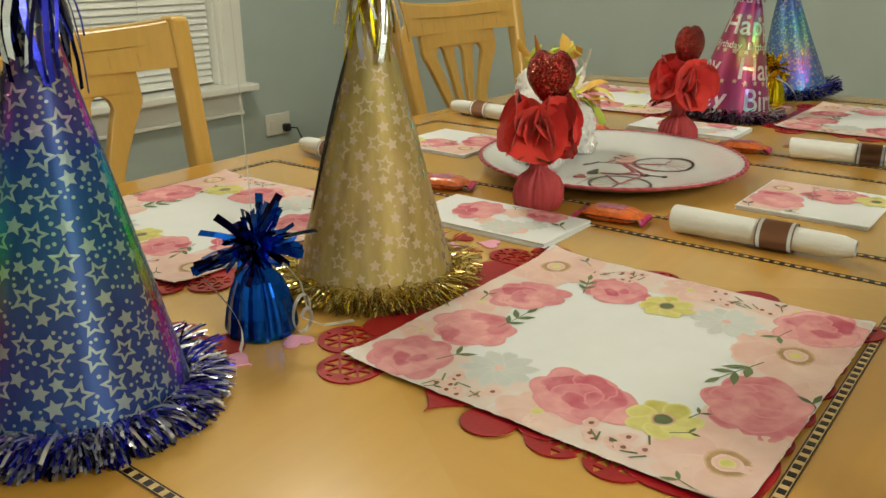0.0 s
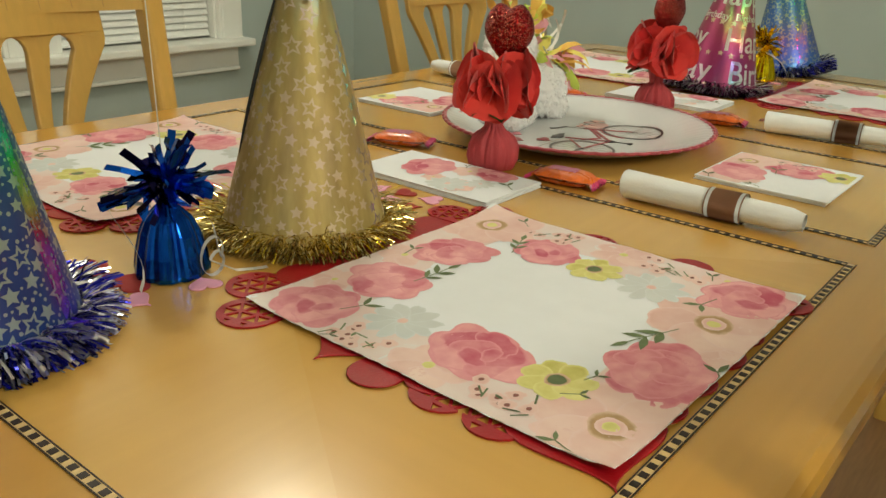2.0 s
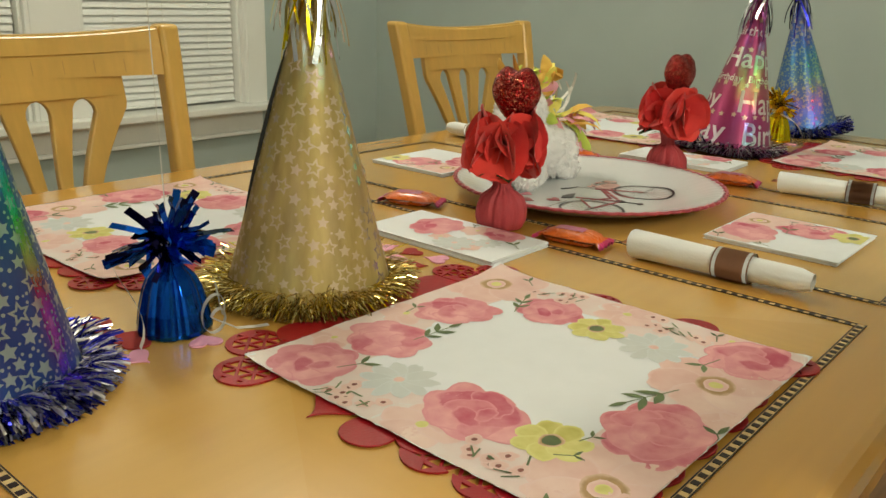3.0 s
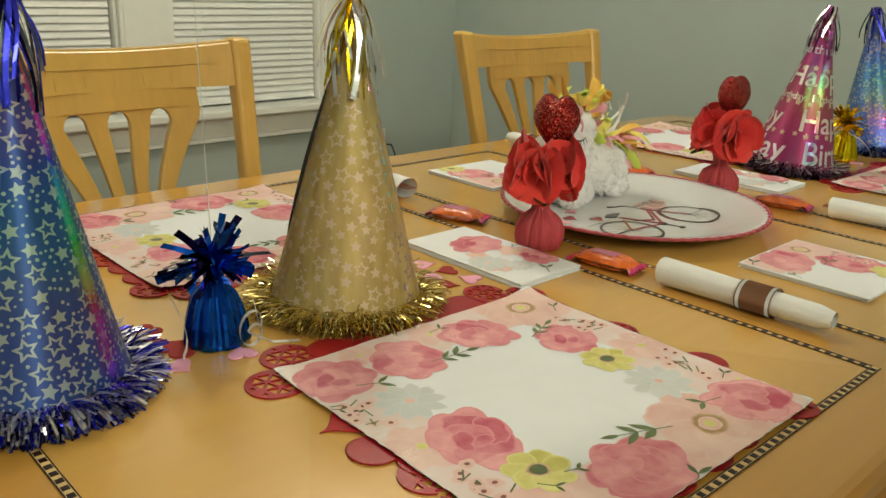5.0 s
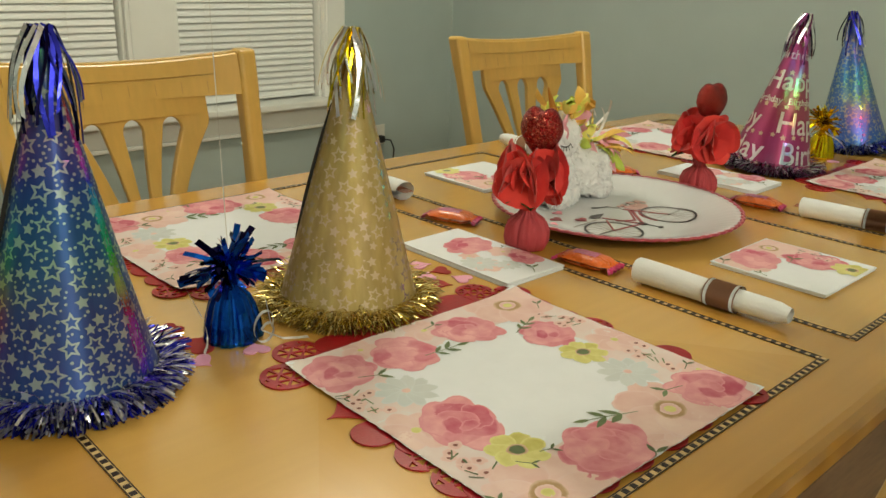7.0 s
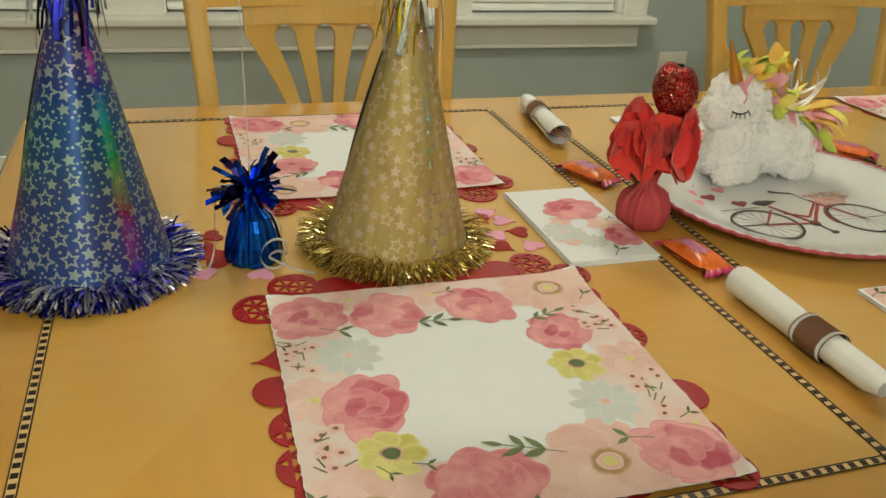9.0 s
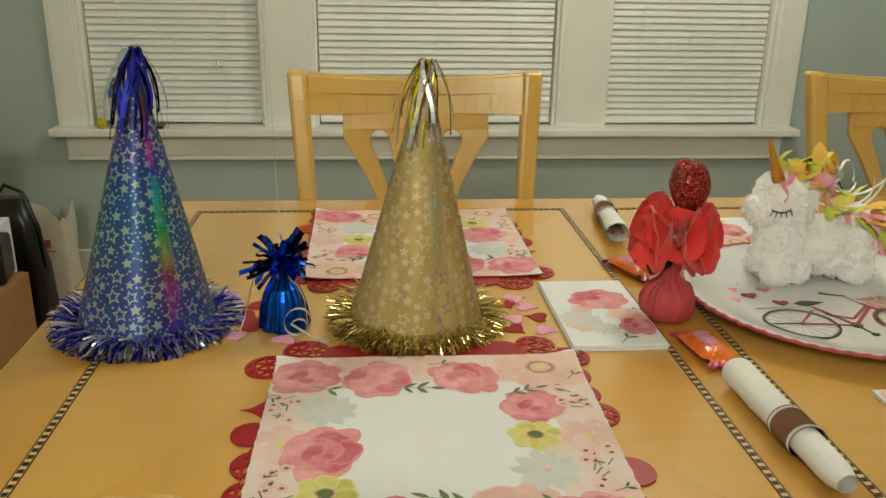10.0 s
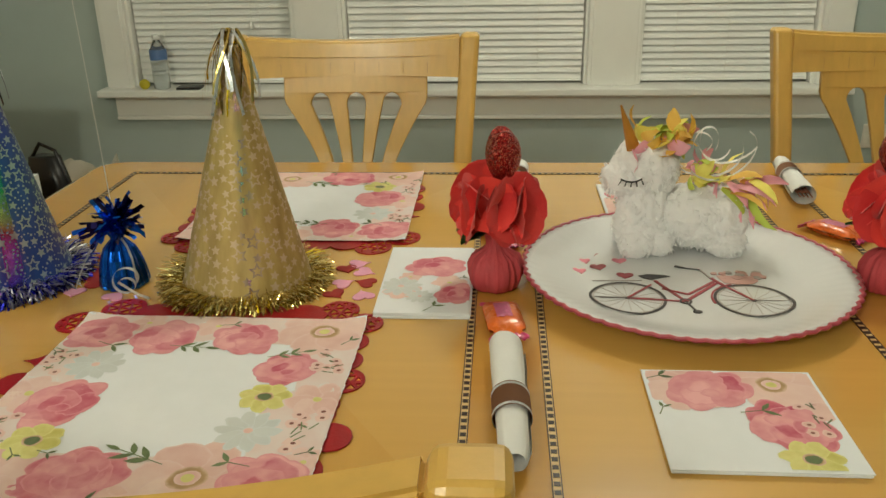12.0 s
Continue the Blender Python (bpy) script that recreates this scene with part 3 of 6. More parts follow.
def make_chair(m):
    ch = root("dining_chair", m, "light maple dining chair with a slotted fan back", "chair", "chairs round the table")
    W = 0.230
    zs = [0.0, 0.2, 0.42, 0.55, 0.68, 0.78, 0.86, 0.93, 0.977]
    for s in (-1, 1):
        post = bezier_side([(back_y(z) - (0.05 * (0.42 - z) / 0.42 if z < 0.42 else 0) * -1, z, 0.017 if z < 0.9 else 0.019) for z in zs], s * W - 0.0165, s * W + 0.0165)
        for v in post.verts:          # the posts splay towards the top and thicken there
            t = max(0.0, min(1.0, (v.co.z - 0.45) / 0.527))
            v.co.x += -s * 0.034 * (1 - t) + (v.co.x - s * W) * 0.14 * t
        part("back_post", post, CHAIR, ch)
    # top rail: slightly bowed, with a raised lower band scored into squares
    bm, n = bmesh.new(), 15

    def rail(bm, zlo, zhi, dep0, dep1, crown, foot=0.0):
        rings = []
        for k in range(n):
            u = 2 * k / (n - 1) - 1
            x = u * (W - 0.0168)
            bow = 0.026 * (1 - u * u)
            top_z = zhi + crown * (1 - u * u)
            low_z = zlo + foot * (1 - u * u)
            rings.append([bm.verts.new((x, back_y(z) + bow + d, z)) for z, d in ((low_z, dep0), (low_z, dep1), (top_z, dep1), (top_z, dep0))])
        for a, b in zip(rings, rings[1:]):
            for k in range(4):
                bm.faces.new((a[k], a[(k + 1) % 4], b[(k + 1) % 4], b[k]))
        bm.faces.new(rings[0][::-1])
        bm.faces.new(rings[-1])
        return bm

    b1 = rail(bmesh.new(), 0.9330, 0.974, -0.0145, 0.016, -0.012, -0.006)
    bmesh.ops.bevel(b1, geom=[e for e in b1.edges if e.calc_length() > 0.02], offset=0.005, segments=3, affect="EDGES")
    rl = part("top_rail", b1, CHAIR, ch)
    b2 = rail(bmesh.new(), 0.896, 0.9400, -0.0125, 0.012, -0.012)
    lower = part("lower_rail", b2, CHAIR, ch)
    # darker slivers put in for the shade of the scored grooves
    for k in range(-3, 4):
        u = k * 0.23
        x, bow = u * (W - 0.019), 0.026 * (1 - u * u)
        bm = bmesh.new()
        vs = [[bm.verts.new((x + dx, back_y(z) + bow + dy, z)) for dx, dy in ((-0.0006, -0.0128), (0.0006, -0.0128), (0.0006, -0.010), (-0.0006, -0.010))] for z in (0.902, 0.922)]
        for q in range(4):
            bm.faces.new((vs[0][q], vs[0][(q + 1) % 4], vs[1][(q + 1) % 4], vs[1][q]))
        bm.faces.new(vs[0][::-1])
        bm.faces.new(vs[1])
        part("score_line", bm, SCORE, lower)
    # fan splat: outline with three arched slots
    zt, za, zb = 0.897, 0.862, 0.47

    def half(z):
        return 0.142 if z > 0.848 else 0.048 + (0.142 - 0.048) * max(0.0, (z - 0.62) / 0.228) ** 1.6 if z > 0.62 else 0.048

    zz = [zb + (zt - zb) * k / 40 for k in range(41)]
    outline = [(half(z), z) for z in zz] + [(-half(z), z) for z in reversed(zz)]
    slots = []
    for c in (-0.53, 0.0, 0.53):
        wd = 0.155
        zs2 = [0.56 + (za - 0.022 - 0.56) * k / 24 for k in range(25)]
        right = [((c + wd) * half(z), z) for z in zs2]
        left = [((c - wd) * half(z), z) for z in zs2]
        zc = zs2[-1]
        r, x = wd * half(zc), c * half(zc)
        arch = [(x + r * math.cos(math.pi * k / 8), zc + r * 1.15 * math.sin(math.pi * k / 8)) for k in range(1, 8)]
        slots.append(right + arch + list(reversed(left)))
    me = plate([outline] + slots, 0.014, 0.002)
    for v in me.vertices:
        x, z, d = v.co.x, v.co.y, v.co.z
        v.co = (x, back_y(z) + 0.026 * (1 - (x / W) ** 2) * min(1, max(0, (z - 0.45) / 0.3)) + d - 0.002, z)
    part("splat", me, CHAIR, ch)
    part("seat", box(-0.24, 0.24, -0.44, 0.02, 0.425, 0.46, 0.012), CHAIR, ch)
    part("seat_pad", box(-0.215, 0.215, -0.42, -0.03, 0.455, 0.485, 0.014), mat_pad, ch, "brown padded seat")
    for s in (-1, 1):
        part("front_leg", moulded([rounded(s * 0.21 - w, s * 0.21 + w, -0.41 - w, -0.41 + w, 0.006, 2) for w in (0.014, 0.020)], (0, 0.425)), CHAIR, ch)
    part("stretcher", box(-0.20, 0.20, -0.2, -0.18, 0.2, 0.225, 0.004), CHAIR, ch)
    return ch


mat_pad = mat("seat_fabric", S(92, 66, 48), 0.9, var=0.2, scale=120, bump=0.3, bscale=400)
chair = make_chair(pose(-0.257, 1.030, 0, 0, 0, 1.0))
copy_thing(chair, pose(0.797, 1.055, 0, 0, 0, -2))
copy_thing(chair, pose(-0.211, -0.124, 0, 0, 0, 181))

# ---------- place settings: placemats and napkins ----------
def blob(bm, cx, cy, rx, ry, turn, z, mi, seed, wav=0.10, n=22, lobes=0, rings=2):
    """A flat wavy petal shape laid on the surface z(x, y)."""
    r = random.Random(seed)
    ph = [r.uniform(0, 6.28) for _ in range(4)]
    c, s = math.cos(turn), math.sin(turn)
    ink = bm.verts.layers.float.get("ink") or bm.verts.layers.float.new("ink")
    mid = bm.verts.new((cx, cy, z(cx, cy)))
    mid[ink] = 1.0
    rings = max(rings, int(max(rx, ry) / 0.007) + 1)
    soft = min(0.45, 0.0050 / max(rx, ry))
    prev = None
    for share in [(1 - soft) * q / rings for q in range(1, rings + 1)] + [1.0]:
        ring = []
        for k in range(n):
            a = 2 * math.pi * k / n
            w = 1 + wav * (0.55 * math.sin(2 * a + ph[0]) + 0.45 * math.sin(3 * a + ph[1]) + 0.35 * math.sin(5 * a + ph[2]) + 0.22 * math.sin(9 * a + ph[3]))
            if lobes:
                w *= 0.80 + 0.20 * abs(math.cos(lobes * a / 2 + ph[0])) ** 0.6
            w = 1 + (w - 1) * share
            x, y = rx * w * math.cos(a) * share, ry * w * math.sin(a) * share
            X, Y = cx + c * x - s * y, cy + s * x + c * y
            ring.append(bm.verts.new((X, Y, z(X, Y))))
            ring[-1][ink] = 0.0 if share == 1.0 else 1.0
        for k in range(n):
            f = bm.faces.new((mid, ring[k], ring[(k + 1) % n]) if prev is None else (prev[k], ring[k], ring[(k + 1) % n], prev[(k + 1) % n]))
            f.material_index = mi
        prev = ring


def leafy(bm, cx, cy, size, turn, z, mi, n=2, seed=0):
    """Pointed leaflets in pairs along a thin stem; one more at its tip when n is odd."""
    r = random.Random(seed)
    c, s = math.cos(turn), math.sin(turn)
    for k in range(n):
        along = -0.5 + 0.62 * (k // 2) if n > 2 else -0.1
        side = (1 if k % 2 == 0 else -1) if k < n - n % 2 else 0
        a = turn + side * r.uniform(0.55, 0.85)
        L = size * r.uniform(0.68, 0.88)
        px, py = cx + c * along * size, cy + s * along * size
        w = L * r.uniform(0.14, 0.18)
        mid = [(0.0, 0.0), (0.25, 0.75), (0.5, 1.0), (0.75, 0.62), (1.0, 0.0)]
        edge = [(t * L, h * w) for t, h in mid] + [(t * L, -h * w) for t, h in mid[-2:0:-1]]
        vs = []
        for x, y in edge:
            X, Y = px + math.cos(a) * x - math.sin(a) * y, py + math.sin(a) * x + math.cos(a) * y
            vs.append(bm.verts.new((X, Y, z(X, Y))))
        bm.faces.new(vs).material_index = mi
    stem(bm, cx - c * size * 1.1, cy - s * size * 1.1, cx + c * size * (0.75 if n > 2 else 0.0), cy + s * size * (0.75 if n > 2 else 0.0), z, mi)


def stem(bm, x0, y0, x1, y1, z, mi, w=0.0011):
    d = Vector((x1 - x0, y1 - y0, 0))
    s = Vector((-d.y, d.x, 0)).normalized() * w / 2
    prev = None
    for k in range(4):
        p = Vector((x0, y0, 0)) + d * k / 3
        cur = [bm.verts.new((q.x, q.y, z(q.x, q.y))) for q in (p - s, p + s)]
        if prev:
            bm.faces.new((prev[0], prev[1], cur[1], cur[0])).material_index = mi
        prev = cur


PRINT_MATS = [PINK, PALE, YELLOW, MIST, LEAF, TAN, WASH, DOT]
LIFT = 0.000018
LAYER = {"wash": 1, "pale": 6, "ring": 12, "mist": 12, "sprig": 13, "rose": 16, "yellow": 20, "leaf": 26, "branch": 26}


def flower(kind, cx, cy, r, z0, level, seed, turn=0.0):
    """One printed flower as flat petals, a level above what lies under it."""
    bm = bmesh.new()
    rd = random.Random(seed)
    lv = [level]

    def z():
        lv[0] += 1
        h = 0.00012 + lv[0] * LIFT
        return lambda x, y: z0(x, y) + h

    if kind == "rose":
        blob(bm, cx, cy, r * 1.04, r * 0.90, turn, z(), 0, seed, 0.08, 48, lobes=7, rings=3)
        for k in range(5):
            a = turn + k * 1.256 + rd.uniform(-0.3, 0.3)
            d = r * rd.uniform(0.42, 0.6)
            blob(bm, cx + d * math.cos(a), cy + d * 0.8 * math.sin(a), r * rd.uniform(0.40, 0.55), r * rd.uniform(0.30, 0.42), a + rd.uniform(0.8, 2), z(), 0, seed + k, 0.10, 28, lobes=4)
        for k in range(3):
            a = turn + k * 2.1 + rd.uniform(-0.4, 0.4)
            d = r * 0.2
            blob(bm, cx + d * math.cos(a), cy + d * math.sin(a), r * (0.42 - 0.08 * k), r * (0.27 - 0.05 * k), a + 1.2, z(), 0, seed + 7 + k, 0.15, 18)
    elif kind in ("ring", "pale"):
        for k in range(6):
            a = turn + k * 1.047 + rd.uniform(-0.15, 0.15)
            blob(bm, cx + r * 0.55 * math.cos(a), cy + r * 0.55 * math.sin(a), r * 0.55, r * 0.47, a, z(), 1, seed + k, 0.12, 18)
        if kind == "ring":
            blob(bm, cx, cy, r * 0.34, r * 0.32, 0, z(), 5, seed, 0.08, 20)
            blob(bm, cx, cy, r * 0.22, r * 0.20, 0, z(), 1, seed + 1, 0.08, 16)
            blob(bm, cx, cy, r * 0.12, r * 0.11, 0, z(), 2, seed + 2, 0.08, 12)
        else:
            blob(bm, cx, cy, r * 0.16, r * 0.14, 0, z(), 2, seed, 0.1, 12)
    elif kind == "yellow":
        for k in range(7):
            a = turn + k * 0.8976
            blob(bm, cx + r * 0.55 * math.cos(a), cy + r * 0.55 * math.sin(a), r * 0.45, r * 0.37, a, z(), 2, seed + k, 0.14, 14)
        blob(bm, cx, cy, r * 0.34, r * 0.30, 0, z(), 5, seed, 0.08, 14)
        blob(bm, cx, cy, r * 0.26, r * 0.22, 0, z(), 4, seed + 1, 0.1, 14)
    elif kind == "mist":
        for k in range(10):
            a = turn + k * 0.628
            blob(bm, cx + r * 0.55 * math.cos(a), cy + r * 0.55 * math.sin(a), r * 0.46, r * 0.24, a, z(), 3, seed + k, 0.15, 14)
        blob(bm, cx, cy, r * 0.15, r * 0.13, 0, z(), 1, seed, 0.1, 10)
    elif kind == "wash":
        blob(bm, cx, cy, r, r * 0.42, turn, z(), 6, seed, 0.16, 36, rings=4)
    elif kind == "leaf":
        leafy(bm, cx, cy, r, turn, z(), 4, 2, seed)
    elif kind == "branch":
        leafy(bm, cx, cy, r, turn, z(), 4, 5, seed)
    elif kind == "sprig":
        for k in range(9):
            x, y = cx + rd.uniform(-1, 1) * r * 0.55, cy + rd.uniform(-1, 1) * r * 1.25
            blob(bm, x, y, r * 0.30, r * 0.27, rd.uniform(0, 3), z(), 1, seed + k, 0.15, 15, lobes=5)
            blob(bm, x, y, r * 0.10, r * 0.085, 0, z(), 7, seed + k, 0.1, 8)
        for k in range(5):
            x, y, a = cx + rd.uniform(-1, 1) * r * 0.4, cy + rd.uniform(-1, 1) * r, rd.uniform(0, 3.14)
            stem(bm, x, y, x + math.cos(a) * r * 0.5, y + math.sin(a) * r * 0.5, z(), 4, 0.0015)
        blob(bm, cx, cy + r * 0.2, r * 0.14, r * 0.06, rd.uniform(0, 3), z(), 4, seed, 0.1, 10)
    return bm


# the floral border: kind, u, v, size as a share of the side, turn
DESIGN = [
    ("wash", 0.26, 0.92, 0.31, 0), ("wash", 0.73, 0.92, 0.31, 0), ("wash", 0.26, 0.08, 0.31, 0), ("wash", 0.73, 0.08, 0.31, 0), ("wash", 0.08, 0.29, 0.29, 1.57),
    ("wash", 0.08, 0.73, 0.29, 1.57), ("wash", 0.92, 0.29, 0.29, 1.57), ("wash", 0.92, 0.73, 0.29, 1.57), ("pale", 0.935, 0.488, 0.085, 0.2),
    ("pale", 0.492, 0.931, 0.07, 1.0), ("pale", 0.24, 0.946, 0.06, 1.0), ("pale", 0.585, 0.055, 0.1, 0.4), ("pale", 0.255, 0.045, 0.075, 0.1),
    ("pale", 0.073, 0.148, 0.06, 0.4), ("pale", 0.964, 0.193, 0.06, 0.9), ("ring", 0.866, 0.907, 0.15, 0.3), ("ring", 0.688, 0.114, 0.15, 0.1),
    ("ring", 0.13, 0.078, 0.15, 0.5), ("mist", 0.185, 0.657, 0.095, 0.2), ("mist", 0.78, 0.323, 0.095, 0.6), ("sprig", 0.93, 0.695, 0.075, 0),
    ("sprig", 0.93, 0.335, 0.075, 0), ("sprig", 0.058, 0.675, 0.072, 0), ("sprig", 0.068, 0.278, 0.072, 0), ("rose", 0.103, 0.867, 0.122, 0.3),
    ("rose", 0.332, 0.845, 0.12, 1.5), ("rose", 0.61, 0.848, 0.118, 2.6), ("rose", 0.797, 0.657, 0.105, 0.9), ("rose", 0.881, 0.106, 0.128, 2.1),
    ("rose", 0.386, 0.104, 0.14, 0.2), ("rose", 0.186, 0.431, 0.13, 1.3), ("pale", 0.068, 0.475, 0.092, 0.6), ("yellow", 0.777, 0.493, 0.08, 0.2),
    ("yellow", 0.206, 0.246, 0.085, 0.7), ("leaf", 0.186, 0.779, 0.06, -0.4), ("branch", 0.447, 0.784, 0.066, -0.1), ("leaf", 0.548, 0.946, 0.05, 0.2),
    ("branch", 0.782, 0.75, 0.06, 0.35), ("leaf", 0.765, 0.183, 0.062, 2.9), ("branch", 0.521, 0.197, 0.08, 2.75), ("leaf", 0.472, 0.015, 0.06, 0.6),
    ("leaf", 0.966, 0.855, 0.04, 0.9), ("leaf", 0.969, 0.237, 0.035, 0.4), ("leaf", 0.019, 0.133, 0.05, 1.2), ("leaf", 0.191, 0.178, 0.04, -0.9),
    ("leaf", 0.28, 0.193, 0.035, -0.3), ("leaf", 0.019, 0.724, 0.03, -0.7),
]
NAMES = {"wash": "printed_wash", "rose": "printed_rose", "ring": "printed_anemone", "pale": "printed_blossom", "yellow": "printed_daisy", "mist": "printed_aster", "leaf": "printed_leaf", "branch": "printed_branch", "sprig": "printed_sprig"}


def printed(kind, bm, parent):
    if kind in ("sprig", "leaf", "branch", "wash"):
        tagged(part(NAMES[kind], bm, PRINT_MATS, parent), kind="stuff")
    else:
        pieces(NAMES[kind], "printed_petal", bm, PRINT_MATS, parent)


def make_napkin(m, side, seed, group, curl=(0.004, 0.002, 0.006, 0.003)):
    """An unfolded paper napkin with a floral border; its origin is the corner u = v = 0, on the support."""
    nap = root("paper_napkin", m, "open white paper napkin with pink floral border", "napkin", group)

    def z0(x, y):
        u, v = x / side, y / side
        h = 0.0010 + 0.0006 * noise.noise((u * 3 + seed, v * 3, 1.3)) + 0.0005 * noise.noise((u * 8, v * 8 + seed, 0.2))
        for w, e in ((u, 0.5), (v, 0.5)):
            h += 0.0006 * math.exp(-((w - e) / 0.028) ** 2)
        for c, (a, b) in zip(curl, ((0, 0), (1, 0), (1, 1), (0, 1))):
            d = math.hypot(u - a, v - b)
            h += c * max(0.0, 1 - d / 0.16) ** 2
        for e in (u, 1 - u, v, 1 - v):
            h += 0.0008 * math.exp(-(e / 0.03) ** 2) * (1 + noise.noise((u * 14, v * 14, seed)))
        return max(h, 0.0004)

    bm, n = bmesh.new(), 72
    rd = random.Random(seed)
    edge = [rd.uniform(-1, 1) * 0.0006 for _ in range(4 * n + 8)]
    grid = []
    for i in range(n + 1):
        row = []
        for j in range(n + 1):
            x, y = side * i / n, side * j / n
            if i in (0, n):
                x += edge[j]
            if j in (0, n):
                y += edge[n + i]
            row.append(bm.verts.new((x, y, z0(x, y))))
        grid.append(row)
    for i in range(n):
        for j in range(n):
            bm.faces.new((grid[i][j], grid[i + 1][j], grid[i + 1][j + 1], grid[i][j + 1]))
    part("paper_sheet", bm, PAPER, nap, smooth=True)
    for k, (kind, u, v, s, turn) in enumerate(DESIGN):
        bm = flower(kind, u * side, v * side, s * side, z0, LAYER[kind] + k * 0.12, seed * 50 + k, turn)
        for vert in bm.verts:
            vert.co.x = min(max(vert.co.x, 0.0004), side - 0.0004)
            vert.co.y = min(max(vert.co.y, 0.0004), side - 0.0004)
        printed(kind, bm, nap)
    return nap


FOLD_A = [("pale", 0.25, 0.30, 0.2, 0.3), ("mist", 0.22, 0.36, 0.24, 0.2), ("mist", 0.45, 0.22, 0.16, 0.5), ("pale", 0.75, 0.42, 0.18, 0.2), ("pale", 0.30, 0.5, 0.12, 0.2), ("rose", 0.58, 0.66, 0.34, 0.3), ("rose", 0.84, 0.26, 0.26, 1.2), ("leaf", 0.62, 0.10, 0.16, 0.9), ("leaf", 0.9, 0.5, 0.08, 0.5)]
FOLD_B = [("pale", 0.22, 0.80, 0.24, 0.2), ("pale", 0.86, 0.66, 0.2, 0.2), ("ring", 0.74, 0.84, 0.27, 0.3), ("sprig", 0.88, 0.48, 0.13, 0.0), ("rose", 0.36, 0.78, 0.26, 0.6), ("rose", 0.72, 0.40, 0.26, 2.0), ("yellow", 0.74, 0.10, 0.17, 0.2), ("leaf", 0.10, 0.93, 0.12, 0.4), ("leaf", 0.62, 0.56, 0.13, 0.2), ("leaf", 0.06, 0.58, 0.08, 1.2)]


def make_folded(m, w, d, layers, design, label, seed):
    """A stack of folded napkins, printed on top; origin at the corner."""
    st = root("folded_napkin", m, label, "napkin", "folded napkins on the table")
    th = 0.0015
    for k in range(layers):
        rd = random.Random(seed + k)
        a, b, c, e = [rd.uniform(-0.0016, 0.0016) for _ in range(4)]
        bm = box(a, w + b, c, d + e, k * th + 0.0002, (k + 1) * th, 0.0007, 2)
        part("napkin_layer", bm, PAPER, st)
    top_z = layers * th
    z0 = lambda x, y: top_z + 0.0001
    s = min(w, d)
    for k, (kind, u, v, size, turn) in enumerate(design):
        bm = flower(kind, u * w, v * d, size * s, z0, LAYER[kind] + k * 0.12, seed * 31 + k, turn)
        for vert in bm.verts:
            vert.co.x = min(max(vert.co.x, 0.002), w - 0.002)
            vert.co.y = min(max(vert.co.y, 0.002), d - 0.002)
        printed(kind, bm, st)
    return st




def openwork(outer, holes, thick):
    """A flat plate of one outline with cut-outs."""
    verts, edges = [], []
    for poly in [outer] + holes:
        k0, n = len(verts), len(poly)
        verts += [Vector(p) for p in poly]
        edges += [(k0 + k, k0 + (k + 1) % n) for k in range(n)]
    pts, _, faces, *_ = geometry.delaunay_2d_cdt(verts, edges, [], 0, 0.00001)
    keep = []
    for f in faces:
        c = sum((pts[k] for k in f), Vector((0, 0))) / len(f)
        if inside(c, outer) and not any(inside(c, h) for h in holes):
            keep.append(f)
    bm, count = bmesh.new(), collections.Counter()
    top = [bm.verts.new((p.x, p.y, thick)) for p in pts]
    low = [bm.verts.new((p.x, p.y, 0.0)) for p in pts]
    for f in keep:
        bm.faces.new([top[k] for k in f])
        bm.faces.new([low[k] for k in reversed(f)])
        for a, b in zip(f, list(f[1:]) + [f[0]]):
            count[frozenset((a, b))] += 1
    for pair, n in count.items():
        if n == 1:
            a, b = pair
            bm.faces.new((top[a], top[b], low[b], low[a]))
    bmesh.ops.delete(bm, geom=[v for v in bm.verts if not v.link_faces], context="VERTS")
    return bm


